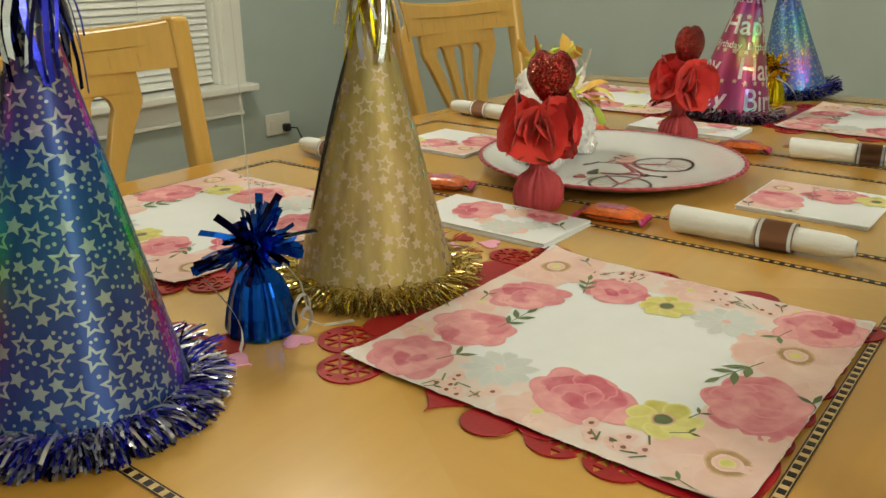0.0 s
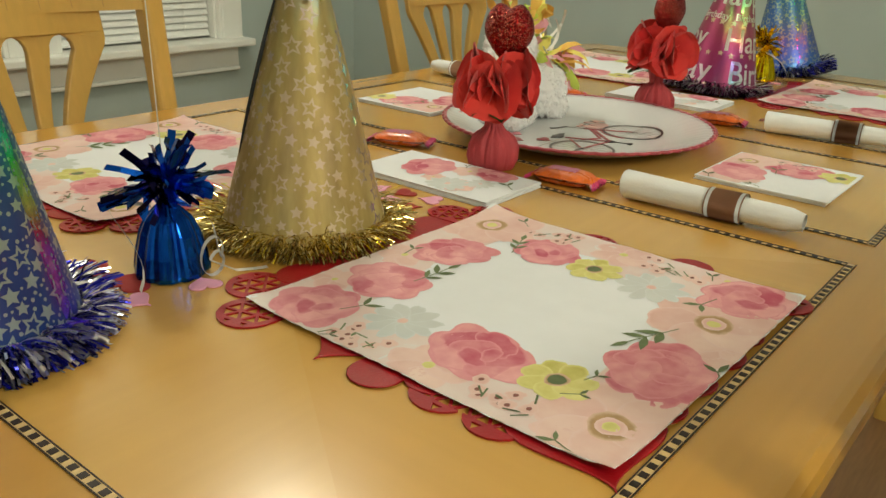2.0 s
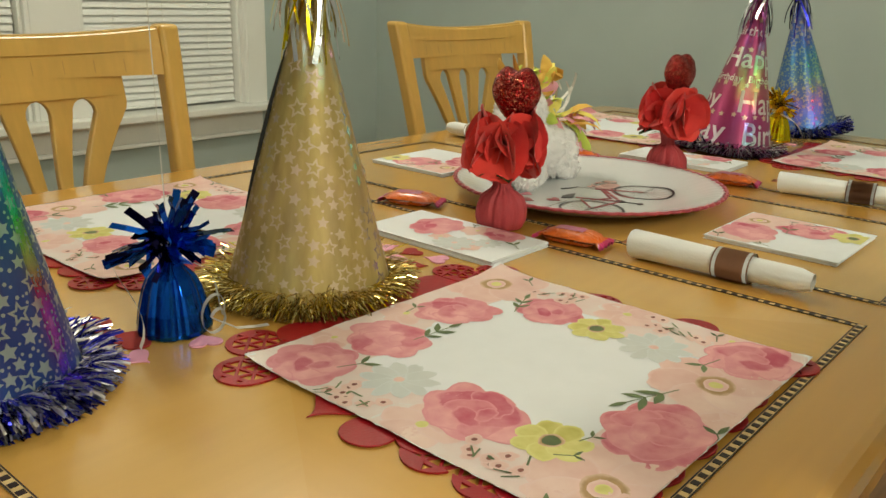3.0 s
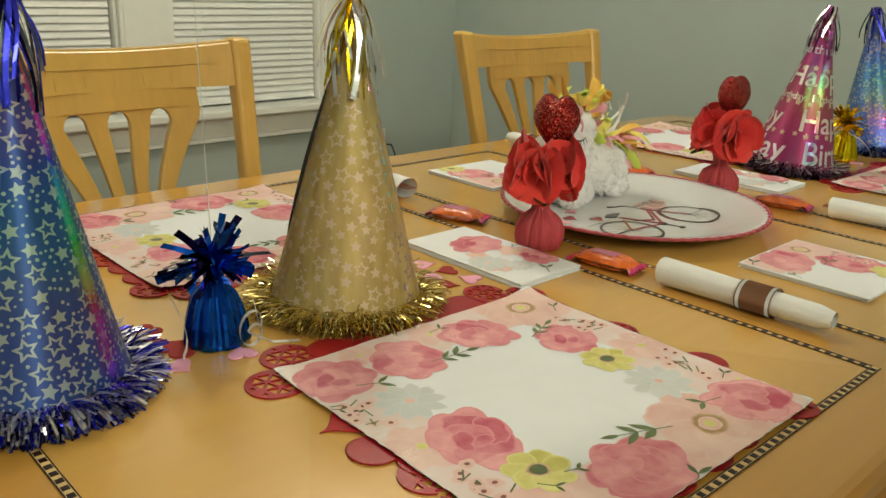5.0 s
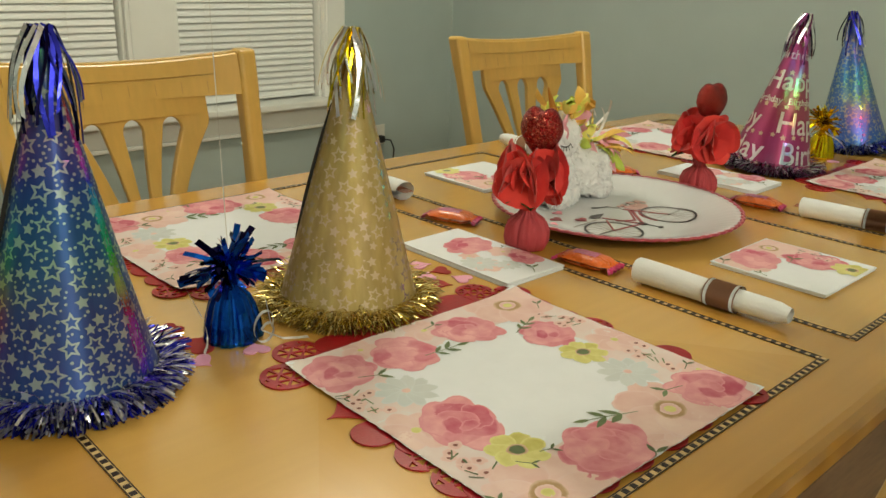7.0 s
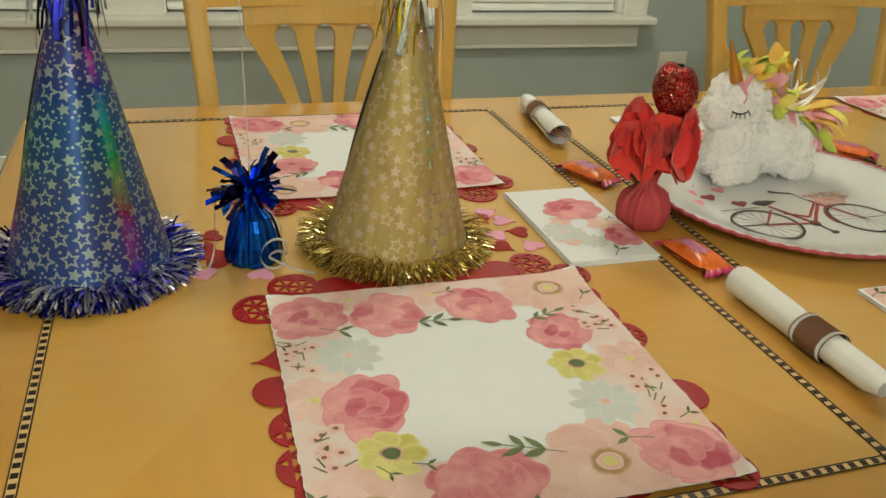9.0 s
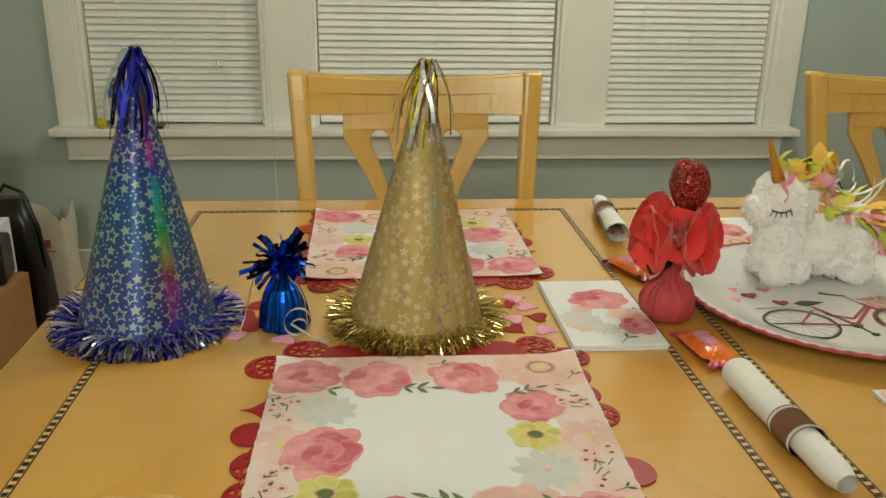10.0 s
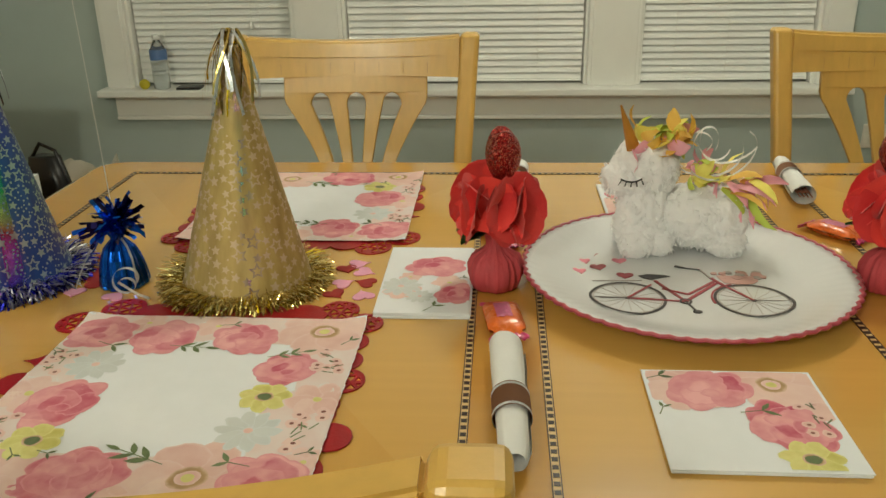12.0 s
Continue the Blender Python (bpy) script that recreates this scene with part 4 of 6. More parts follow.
def make_placemat(m, w, d):
    """A red placemat whose border is made of plain and openwork hearts; origin at its middle."""
    pm = root("heart_placemat", m, "red placemat edged with plain and openwork hearts", "placemat", "placemats on the table")
    th = 0.0016
    part("placemat_body", plate([rounded(-w / 2 + 0.074, w / 2 - 0.074, -d / 2 + 0.074, d / 2 - 0.074, 0.03, 5)], th * 0.8, 0.0004), RED_MAT, pm)
    # hearts round the edge: x, y from the middle, the way they turn, width, openwork or plain
    hearts = ((-0.136, 0.143, 45, 0.108, 1), (-0.145, 0.046, -90, 0.090, 0), (-0.146, -0.010, 120, 0.082, 0), (-0.143, -0.074, 90, 0.092, 1), (-0.1415, -0.156, -45, 0.105, 0),
              (-0.052, -0.146, 178, 0.094, 0), (0.045, -0.147, 183, 0.094, 1), (0.137, -0.153, -90, 0.090, 1), (0.1455, -0.070, -60, 0.088, 0), (0.140, 0.003, -112, 0.096, 1),
              (0.144, 0.080, -90, 0.084, 0), (0.138, 0.150, -45, 0.095, 1), (0.072, 0.152, 4, 0.090, 0), (-0.004, 0.150, -6, 0.092, 0), (-0.066, 0.152, 8, 0.090, 0))
    for i, (x, y, deg, hw, lace) in enumerate(hearts):
        lift = 0.0002 + (i % 3) * 0.0003
        turn = radians(deg)
        if not lace:
            part("plain_heart", plate([heart_pts(hw, 40, 0, 0, 0, 0.95)], th, 0.0006), RED_MAT, pm, m=pose(x, y, lift, 0, 0, math.degrees(turn)))
            continue
        outer, inner = heart_pts(hw, 48, 0, 0, 0, 0.95), heart_pts(hw - 0.0040, 48, 0, 0.0004, 0, 0.95)
        holes = []
        side = 0.0160
        for gy in range(-5, 5):
            for gx in range(-10, 11):
                up = (gx + gy) % 2 == 0
                hx, hy = gx * side / 2, gy * side * 0.866 + side * (0.2887 if up else 0.5774)
                for grow in (1.0, 0.7, 0.5):
                    r = (side / 1.732 - 0.0024) * grow
                    tri = [(hx + r * math.cos(a), hy + r * math.sin(a)) for a in ((math.pi / 2, math.pi * 7 / 6, math.pi * 11 / 6) if up else (math.pi / 6, math.pi * 5 / 6, math.pi * 1.5))]
                    if all(inside(p, inner) for p in tri):
                        holes.append(tri)
                        break
        part("openwork_heart", openwork(outer, holes, th), RED_MAT, pm, "red openwork heart with cut-outs", m=pose(x, y, lift, 0, 0, math.degrees(turn)))
    return pm


def inside(p, poly):
    x, y = p
    hit = False
    for (x0, y0), (x1, y1) in zip(poly, poly[1:] + poly[:1]):
        if (y0 > y) != (y1 > y) and x < (x1 - x0) * (y - y0) / (y1 - y0) + x0:
            hit = not hit
    return hit


mat_a = make_placemat(pose(-0.2925, 0.192, TABLE), 0.372, 0.385)
for x, y, t in ((-0.280, 0.752, 180), (0.925, 0.195, 1), (0.925, 0.755, 179)):
    copy_thing(mat_a, pose(x, y, TABLE, 0, 0, t))

NZ = TABLE + 0.0030
G = "open napkins on the placemats"
make_napkin(pose(-0.459, 0.0095, NZ, 0, 0, -0.8), 0.335, 1, G)
far_nap = make_napkin(pose(-0.107, 0.933, NZ, 0, 0, 180.5), 0.340, 2, G, (0.003, 0.004, 0.003, 0.002))
copy_thing(far_nap, pose(0.745, 0.595, NZ, 0, 0, 1))
copy_thing(far_nap, pose(0.758, 0.025, NZ, 0, 0, -1))

la = "stack of folded white napkins with pink flowers"
sa = make_folded(pose(-0.116, 0.353, TABLE, 0, 0, 0.3), 0.114, 0.209, 5, FOLD_A, la, 3)
copy_thing(sa, pose(0.596, 0.385, TABLE, 0, 0, 1))
sb = make_folded(pose(0.177, 0.0725, TABLE, 0, 0, 0), 0.164, 0.163, 4, FOLD_B, "folded square paper napkin with pink flowers", 5)
copy_thing(sb, pose(0.362, 0.862, TABLE, 0, 0, 180))

# scattered foam hearts
CONF = [(-0.172, 0.496, 0.3, 0), (-0.146, 0.487, 1.2, 1), (-0.168, 0.451, 2.2, 1), (-0.141, 0.454, 4.4, 0), (-0.173, 0.417, 0.7, 0), (-0.138, 0.416, 3.5, 1), (-0.158, 0.515, 1.9, 1),
        (-0.508, 0.466, 1.0, 0), (-0.510, 0.412, 0.2, 1), (-0.452, 0.404, 2.8, 1), (-0.500, 0.505, 5.0, 0), (-0.492, 0.452, 2.0, 0), (-0.535, 0.520, 0.5, 0),
        (0.735, 0.45, 0.4, 1), (0.975, 0.49, 1.4, 0), (1.02, 0.42, 2.5, 1), (0.99, 0.53, 0.2, 0), (0.77, 0.53, 3.0, 1)]
fh = {}
for x, y, a, pink in CONF:
    big = x in (-0.508, -0.492)
    key = (pink, big)
    if key not in fh:
        fh[key] = plate([heart_pts(0.046 if big else 0.028, 32)], 0.0016, 0.0005)
    tagged(part("foam_heart", fh[key], PINK_FOAM if pink else RED_FOAM, m=pose(x, y, TABLE + 0.0002, 0, 0, math.degrees(a))), "small pink foam heart on the table" if pink else "small red foam heart on the table", "heart confetti", "foam hearts scattered on the table")

# ---------- party hats and balloon weights ----------
def foil(name, rgb, rough=0.16, var=0.25):
    return mat(name, rgb, rough, metal=0.95, var=var, scale=60, bump=0.15, bscale=120, island=0.5)


SILVER_FOIL = foil("silver_foil", S(226, 226, 232), 0.28)
BLUE_FOIL = foil("royal_blue_foil", S(58, 62, 204), 0.26)
NAVY_FOIL = foil("navy_foil", S(22, 18, 60))
GOLD_FOIL = foil("gold_foil", S(196, 172, 104))
PALE_GOLD_FOIL = foil("pale_gold_foil", S(235, 220, 150))
YELLOW_FOIL = foil("yellow_foil", S(240, 205, 20))
VIOLET_FOIL = foil("violet_foil", S(150, 80, 140))
BRIGHT_BLUE_FOIL = foil("bright_blue_foil", S(20, 92, 205), 0.2)


def hologram(name, rgb, rgb2, metal=0.45, rough=0.45, share=0.07, phase=0.2, sat=0.75, aniso=0.8, streaks=((139, 0.62, 130), (148, 0.3, 500), (27, 0.28, 120))):
    """Printed foil card, its rainbow shimmer put in as a tinted gloss."""
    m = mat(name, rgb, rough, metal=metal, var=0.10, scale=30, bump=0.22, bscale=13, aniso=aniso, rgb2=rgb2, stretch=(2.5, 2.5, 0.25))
    return rainbow_gloss(m, share, 0.38, 5.5, phase, sat, streaks)


# streak angles set by hand where each hat's shimmer should show
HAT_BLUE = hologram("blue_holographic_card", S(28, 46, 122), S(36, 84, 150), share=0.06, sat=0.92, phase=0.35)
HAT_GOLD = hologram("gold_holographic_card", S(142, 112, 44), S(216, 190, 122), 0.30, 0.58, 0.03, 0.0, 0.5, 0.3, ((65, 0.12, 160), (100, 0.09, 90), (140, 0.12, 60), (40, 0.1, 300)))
HAT_PINK = hologram("magenta_holographic_card", S(152, 42, 88), S(170, 58, 110), streaks=((151, 0.16, 200), (120, 0.1, 200)))
HAT_SKY = hologram("sky_holographic_card", S(46, 92, 176), S(72, 122, 200), streaks=((132, 0.16, 110),))
STAR_GREY = hologram("silvery_star_print", S(134, 156, 154), S(158, 176, 174), 0.25, 0.4, 0.10, 0.35, 0.9)
STAR_LILAC = hologram("lilac_star_print", S(198, 172, 128), S(216, 192, 170), 0.2, 0.5, 0.06, 0.4, 0.5, 0.3)
STAR_WHITE = hologram("silver_letter_print", S(222, 212, 208), S(236, 230, 226), 0.45, 0.35)


class Cone:
    """The hat's surface: a place from the angle and the distance s from the tip."""

    def __init__(self, r, h, tip=0.006):
        self.r, self.h, self.L = r, h, math.hypot(r, h)
        self.k = r / self.L

    def at(self, th, s, out=0.0):
        rr = s * self.k + out * self.h / self.L
        return Vector((rr * math.cos(th), rr * math.sin(th), self.h - s * self.h / self.L + out * self.k))


def print_on(cone, mesh_pts, faces, th0, s0, out, bm, mi=0):
    vs = []
    for x, y in mesh_pts:
        s = s0 - y
        vs.append(bm.verts.new(cone.at(th0 + x / (s0 * cone.k), s, out)))
    for f in faces:
        bm.faces.new([vs[i] for i in f]).material_index = mi


def star_faces(kind, r, turn):
    if kind == "ring":
        o, i = star_pts(r, 0.48, turn=turn), star_pts(r * 0.56, 0.48, turn=turn)
        return o + i, [(k, (k + 1) % 10, 10 + (k + 1) % 10, 10 + k) for k in range(10)]
    if kind == "dot":
        return [(r * math.cos(k * 1.047), r * math.sin(k * 1.047)) for k in range(6)], [tuple(range(6))]
    return [(0, 0)] + star_pts(r, 0.5, turn=turn), [(0, 1 + k, 1 + (k + 1) % 10) for k in range(10)]


def fringe(r, z, n, length, mats_n, seed, width=0.0016, droop=0.55):
    """A dense ring of foil strands that stands out round the hat's foot."""
    rd = random.Random(seed)
    bm = bmesh.new()
    for k in range(n):
        a = 2 * math.pi * k / n + rd.uniform(-0.02, 0.02)
        zz = z + rd.uniform(0, 0.014)
        L = length * rd.uniform(0.75, 1.06)
        lift = rd.gauss(0.12, 0.40)
        tw = rd.gauss(0, 0.35)
        d = Vector((math.cos(a + tw), math.sin(a + tw), 0))
        p = Vector((r * math.cos(a), r * math.sin(a), zz))
        pts = []
        for q in range(4):
            t = q / 3
            pts.append(p + d * L * t * math.cos(lift * (1 - 0.4 * t)) + Vector((0, 0, L * (math.sin(lift) * t - droop * t * t * 0.55))))
        for q in pts:
            q.z = max(q.z, 0.0008)
        side = Vector((-d.y, d.x, rd.uniform(-0.9, 0.9)))
        strip(bm, pts, width * rd.uniform(0.7, 1.3), side, rd.choices(range(len(mats_n)), mats_n)[0])
    return bm


def tassel(h, n, length, weights, seed, width=0.0028):
    rd = random.Random(seed)
    bm = bmesh.new()
    for k in range(n):
        a = rd.uniform(0, 6.283)
        d = Vector((math.cos(a), math.sin(a), 0))
        out = rd.uniform(0.005, 0.028)
        L = length * rd.uniform(0.65, 1.2)
        pts = []
        for q in range(8):
            t = q / 7
            rad = out * (1 - (1 - t) ** 2.2) + 0.010 * t
            zz = h - 0.006 + 0.009 * math.sin(min(1, t * 3.4) * math.pi * 0.8) - L * max(0, t - 0.12) ** 1.15
            pts.append(d * rad + Vector((0, 0, zz)) + Vector((-d.y, d.x, 0)) * 0.006 * math.sin(t * 4 + k))
        tw = rd.uniform(-1.0, 1.0)
        strip(bm, pts, width * rd.uniform(0.6, 1.25), Vector((-d.y, d.x, tw)), rd.choices(range(len(weights)), weights)[0])
    return bm


def make_hat(m, r, h, card, foils, weights, label, seed, stars=None, dots=3600, top_foils=None, top_weights=None, words=False):
    hat = root("party_hat", m, label, "party hat", "cone party hats on the table")
    cone = Cone(r, h)
    n = 72
    bm = bmesh.new()
    rows = [0.012, 0.05, 0.12, 0.2, 0.27, cone.L]
    seam = 0.0003
    rings = [[bm.verts.new(cone.at(2 * math.pi * k / n, s, seam * k / n)) for k in range(n + 3)] for s in rows]
    for a, b in zip(rings, rings[1:]):
        for k in range(n + 2):
            bm.faces.new((a[k], a[k + 1], b[k + 1], b[k]))
    part("cone", bm, card, hat, smooth=True)
    # the card's lifted edge; a black fin is put in for the gap's shade
    e = bmesh.new()
    flap, old = bmesh.new(), None
    for q in range(15):
        t = q / 14
        s, lift = 0.085 + 0.165 * t, 0.0008 + 0.0034 * math.sin(math.pi * t) ** 0.7
        cur = [e.verts.new(cone.at(0, s, 0.0002)), e.verts.new(cone.at(0, s, lift))]
        cur += [flap.verts.new(cone.at(-0.30 * (1 - w), s, 0.0008 + (lift + 0.0002 - 0.0008) * w * w)) for w in (0, 0.25, 0.5, 0.75, 1)]
        if old:
            e.faces.new((old[0], old[1], cur[1], cur[0]))
            for a in range(2, 6):
                flap.faces.new((old[a], old[a + 1], cur[a + 1], cur[a]))
        old = cur
    part("card_gap", e, BLACK, hat, "black sheet standing for the shade under the lifted card edge")
    part("card_flap", flap, card, hat, smooth=True)
    rd = random.Random(seed)
    if stars:
        bm = bmesh.new()
        placed = []

        def free(th, ss, gap):
            return all(math.hypot(ss - s2, ((th - t2 + math.pi) % (2 * math.pi) - math.pi) * cone.k * 0.5 * (ss + s2)) > gap + g2 for t2, s2, g2 in placed)

        for kind, tries, lo, hi, room in (("ring", 260, 0.0088, 0.0112, 0.0045), ("solid", 1200, 0.0054, 0.0072, 0.0012), ("dot", dots, 0.0011, 0.0018, 0.0010)):
            for _ in range(tries):
                th, ss, r0 = rd.uniform(0, 6.283), 0.05 + (cone.L - 0.062) * rd.random() ** 0.6, rd.uniform(lo, hi)
                gap = r0 * (0.80 if kind != "dot" else 1.0) + room
                if free(th, ss, gap):
                    placed.append((th, ss, r0 * (0.80 if kind != "dot" else 1.0)))
                    pts, fs = star_faces(kind, r0, rd.uniform(-0.4, 0.4))
                    print_on(cone, pts, fs, th, ss, 0.0006 if kind != "dot" else 0.0005, bm)
        tagged(part("star_print", bm, stars, hat), kind="stuff")
    if words:
        text = {}
        for word in ("Happy", "Birthday"):
            cu = bpy.data.curves.new("word", "FONT")
            cu.body, cu.size, cu.align_x, cu.offset = word, 1.0, "CENTER", 0.010
            ob = bpy.data.objects.new("word", cu)
            me = bpy.data.meshes.new_from_object(ob)
            b2 = bmesh.new()
            b2.from_mesh(me)
            bmesh.ops.triangulate(b2, faces=b2.faces[:])
            bmesh.ops.subdivide_edges(b2, edges=[ed for ed in b2.edges if ed.calc_length() > 0.25], cuts=2)
            text[word] = ([(v.co.x, v.co.y) for v in b2.verts], [[v.index for v in f.verts] for f in b2.faces])
            b2.free()
        for row, (s, word, size) in enumerate(((0.092, "Birthday", 0.026), (0.155, "Happy", 0.056), (0.184, "Birthday", 0.019), (0.243, "Happy", 0.062), (0.306, "Birthday", 0.064))):
            width = (0.50 if word == "Happy" else 0.72) * size * 5.4
            cnt = max(1, int(2 * math.pi * s * cone.k / width))
            for k in range(cnt):
                th = 2.2 + 2 * math.pi * k / cnt + row * 0.37
                bm = bmesh.new()
                pts, fs = text[word]
                print_on(cone, [(x * size, y * size) for x, y in pts], fs, th, s, 0.0006, bm)
                part("printed_word", bm, STAR_WHITE, hat)
        bm = bmesh.new()
        for s, cnt in ((0.062, 5), (0.122, 9), (0.187, 14), (0.252, 19), (0.314, 24)):
            for k in range(cnt):
                pts, fs = star_faces("solid", rd.uniform(0.0055, 0.0075), rd.uniform(-0.2, 0.2))
                print_on(cone, pts, fs, 2 * math.pi * (k + 0.2 * rd.random()) / cnt, s + rd.uniform(-0.003, 0.003), 0.0005, bm)
        tagged(part("star_print", bm, STAR_LILAC, hat), kind="stuff")
    part("fringe", fringe(r * 0.985, 0.004, 2000, 0.033, weights, seed, 0.0011 if stars is STAR_LILAC else 0.0021), foils, hat, "shiny foil tinsel fringe")
    tf, tw = top_foils or foils, top_weights or weights
    part("tassel", tassel(h, 40, 0.098, tw, seed + 1, 0.0044), tf, hat, "long shiny foil tassel")
    part("tip", lathe([(0.010, h - 0.016), (0.005, h - 0.002), (0.002, h + 0.001)], 12), tf[0], hat)
    return hat


def tilt_pose(x, y, tx, ty, spin, z=TABLE):
    """A hat's pose: its foot at x, y; leaning by tx, ty at the tip; turned by spin."""
    return pose(x, y, z) @ pose(0, 0, 0, -math.degrees(math.atan2(ty, 0.32)), math.degrees(math.atan2(tx, 0.32)), 0) @ pose(0, 0, 0, 0, 0, spin)


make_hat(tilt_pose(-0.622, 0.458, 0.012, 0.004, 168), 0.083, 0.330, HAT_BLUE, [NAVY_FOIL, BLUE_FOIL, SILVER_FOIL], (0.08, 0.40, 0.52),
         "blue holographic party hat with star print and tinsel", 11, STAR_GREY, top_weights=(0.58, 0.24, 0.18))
make_hat(tilt_pose(-0.294, 0.452, 0.010, 0.004, 150), 0.084, 0.320, HAT_GOLD, [GOLD_FOIL, PALE_GOLD_FOIL, YELLOW_FOIL], (0.46, 0.46, 0.08),
         "gold holographic party hat with star print and tinsel", 12, STAR_LILAC, dots=300, top_foils=[GOLD_FOIL, YELLOW_FOIL, SILVER_FOIL], top_weights=(0.35, 0.35, 0.30))
make_hat(tilt_pose(0.850, 0.485, 0.022, -0.022, 82), 0.086, 0.318, HAT_PINK, [VIOLET_FOIL, SILVER_FOIL, NAVY_FOIL], (0.45, 0.4, 0.15),
         "magenta party hat with silver birthday lettering", 13, None, top_weights=(0.35, 0.55, 0.1), words=True)
make_hat(tilt_pose(1.225, 0.462, -0.018, 0.046, 83), 0.083, 0.318, HAT_SKY, [BLUE_FOIL, NAVY_FOIL, SILVER_FOIL], (0.4, 0.3, 0.3),
         "sky blue holographic party hat with star print", 14, STAR_GREY)

RIBBON = mat("white_ribbon", S(226, 224, 218), 0.35, var=0.05, bump=0.03)


def make_weight(m, body_mat, label, seed, string=True):
    wt = root("balloon_weight", m, label, "balloon weight", "foil balloon weights on the table")
    rd = random.Random(seed)
    ph = [rd.uniform(0, 6.28) for _ in range(3)]

    def wob(a, i):
        k = 0.35 + 0.1 * i
        return 1 + 0.05 * k * math.sin(7 * a + ph[0]) + 0.045 * k * math.sin(11 * a + ph[1]) + 0.03 * math.sin(17 * a + ph[2] + i * 0.2)

    part("foil_body", lathe([(0.026, 0.0), (0.0305, 0.002), (0.0310, 0.006), (0.0285, 0.022), (0.0240, 0.040), (0.0190, 0.052), (0.0115, 0.060), (0.0075, 0.064), (0.010, 0.070), (0.015, 0.078)], 64, wob), body_mat, wt)
    bm = bmesh.new()
    for k in range(84):
        a, el = rd.uniform(0, 6.283), rd.uniform(-0.45, 1.40)
        d = Vector((math.cos(a) * math.cos(el), math.sin(a) * math.cos(el), math.sin(el)))
        L = rd.choice((rd.uniform(0.022, 0.036), rd.uniform(0.034, 0.050)))
        p, bend = Vector((0, 0, 0.082)), Vector((rd.uniform(-1, 1), rd.uniform(-1, 1), rd.uniform(-1, 0.5))) * 0.014
        pts = [p + d * L * t + bend * t * t + Vector((0, 0, -0.004 * t * t)) + Vector((rd.uniform(-1, 1), rd.uniform(-1, 1), rd.uniform(-1, 1))) * 0.0016 for t in (0.1, 0.35, 0.6, 0.8, 1.0)]
        strip(bm, pts, rd.uniform(0.0050, 0.0085), d.cross(Vector((rd.uniform(-1, 1), rd.uniform(-1, 1), rd.uniform(-1, 1)))), rd.choices((0, 1), (0.7, 0.3))[0])
    tagged(part("foil_burst", bm, [body_mat, NAVY_FOIL if body_mat == BRIGHT_BLUE_FOIL else GOLD_FOIL], wt, "spiky burst of shiny foil strips"), kind="stuff")
    bm = bmesh.new()
    pts = [(0.006, -0.008, 0.066), (0.014, -0.022, 0.060), (0.020, -0.031, 0.045)]
    for k in range(26):
        t = k / 25
        a = -0.6 + t * 9.2
        rr = 0.017 - 0.006 * t
        pts.append((0.020 + rr * math.cos(a) - 0.012, -0.036 - 0.006 * t, max(0.002, 0.024 + rr * math.sin(a) - 0.012 * t)))
    pts += [(0.024, -0.050, 0.004), (0.036, -0.060, 0.003), (0.040, -0.072, 0.006)]
    strip(bm, pts, 0.0042, (0.4, 0.9, 0.25))
    bmesh.ops.solidify(bm, geom=bm.faces[:], thickness=0.0004)
    part("curled_ribbon", bm, RIBBON, wt, "curled white ribbon")
    bm = bmesh.new()
    strip(bm, [(-0.006 - 0.05 * t, 0.012 + 0.03 * math.sin(t * 5), 0.062 - 0.055 * t + 0.02 * math.sin(t * 3.1)) for t in [k / 14 for k in range(15)]], 0.004, (0, 0.5, 1))
    bmesh.ops.solidify(bm, geom=bm.faces[:], thickness=0.0004)
    part("ribbon_tail", bm, RIBBON, wt, "curled white ribbon")
    if string:
        bm = bmesh.new()
        strip(bm, [(0.0, 0, 0.07), (-0.003, 0.002, 0.3), (-0.012, 0.004, 0.8), (-0.03, 0.01, 1.62)], 0.0011, (1, -0.3, 0))
        bmesh.ops.solidify(bm, geom=bm.faces[:], thickness=0.0003)
        part("balloon_string", bm, RIBBON, wt, "thin white ribbon rising straight up")
    return wt


make_weight(pose(-0.456, 0.444, TABLE, 0, 0, 15), BRIGHT_BLUE_FOIL, "royal blue foil balloon weight with curled ribbon", 21)
make_weight(pose(1.035, 0.455, TABLE, 0, 0, 100), YELLOW_FOIL, "yellow foil balloon weight with curled ribbon", 22, False)

# ---------- plate, plush toy, roses, cutlery rolls, sweets ----------
PLX, PLY, PLR = 0.265, 0.464, 0.2015
pl = root("charger_plate", pose(PLX, PLY, TABLE), "large white plate with bicycle print and scalloped rose rim", "plate")


def scallop(a, i):
    return 1 + (0.017 * abs(math.sin(a * 34)) if i in (5, 6) else 0.012 * abs(math.sin(a * 34)) if i in (7, ) else 0.004 * abs(math.sin(a * 34)) if i in (4, 8) else 0)


part("dish", lathe([(0.120, 0.0), (0.130, 0.0), (0.150, 0.006), (0.178, 0.016), (0.193, 0.0215), (PLR - 0.002, 0.0245), (PLR - 0.003, 0.0262), (0.189, 0.0242), (0.174, 0.0195), (0.150, 0.0105), (0.128, 0.0050), (0.118, 0.0045)], 224, scallop), MELAMINE, pl, smooth=True)
rim = bmesh.new()
pr = [[], []]
for k in range(448):
    a = 2 * math.pi * k / 448
    w = 1 + 0.017 * abs(math.sin(a * 34))
    c = Vector(((PLR - 0.0018) * w * math.cos(a), (PLR - 0.0018) * w * math.sin(a), 0.0254))
    pr[0].append(c)
ring_rows = []
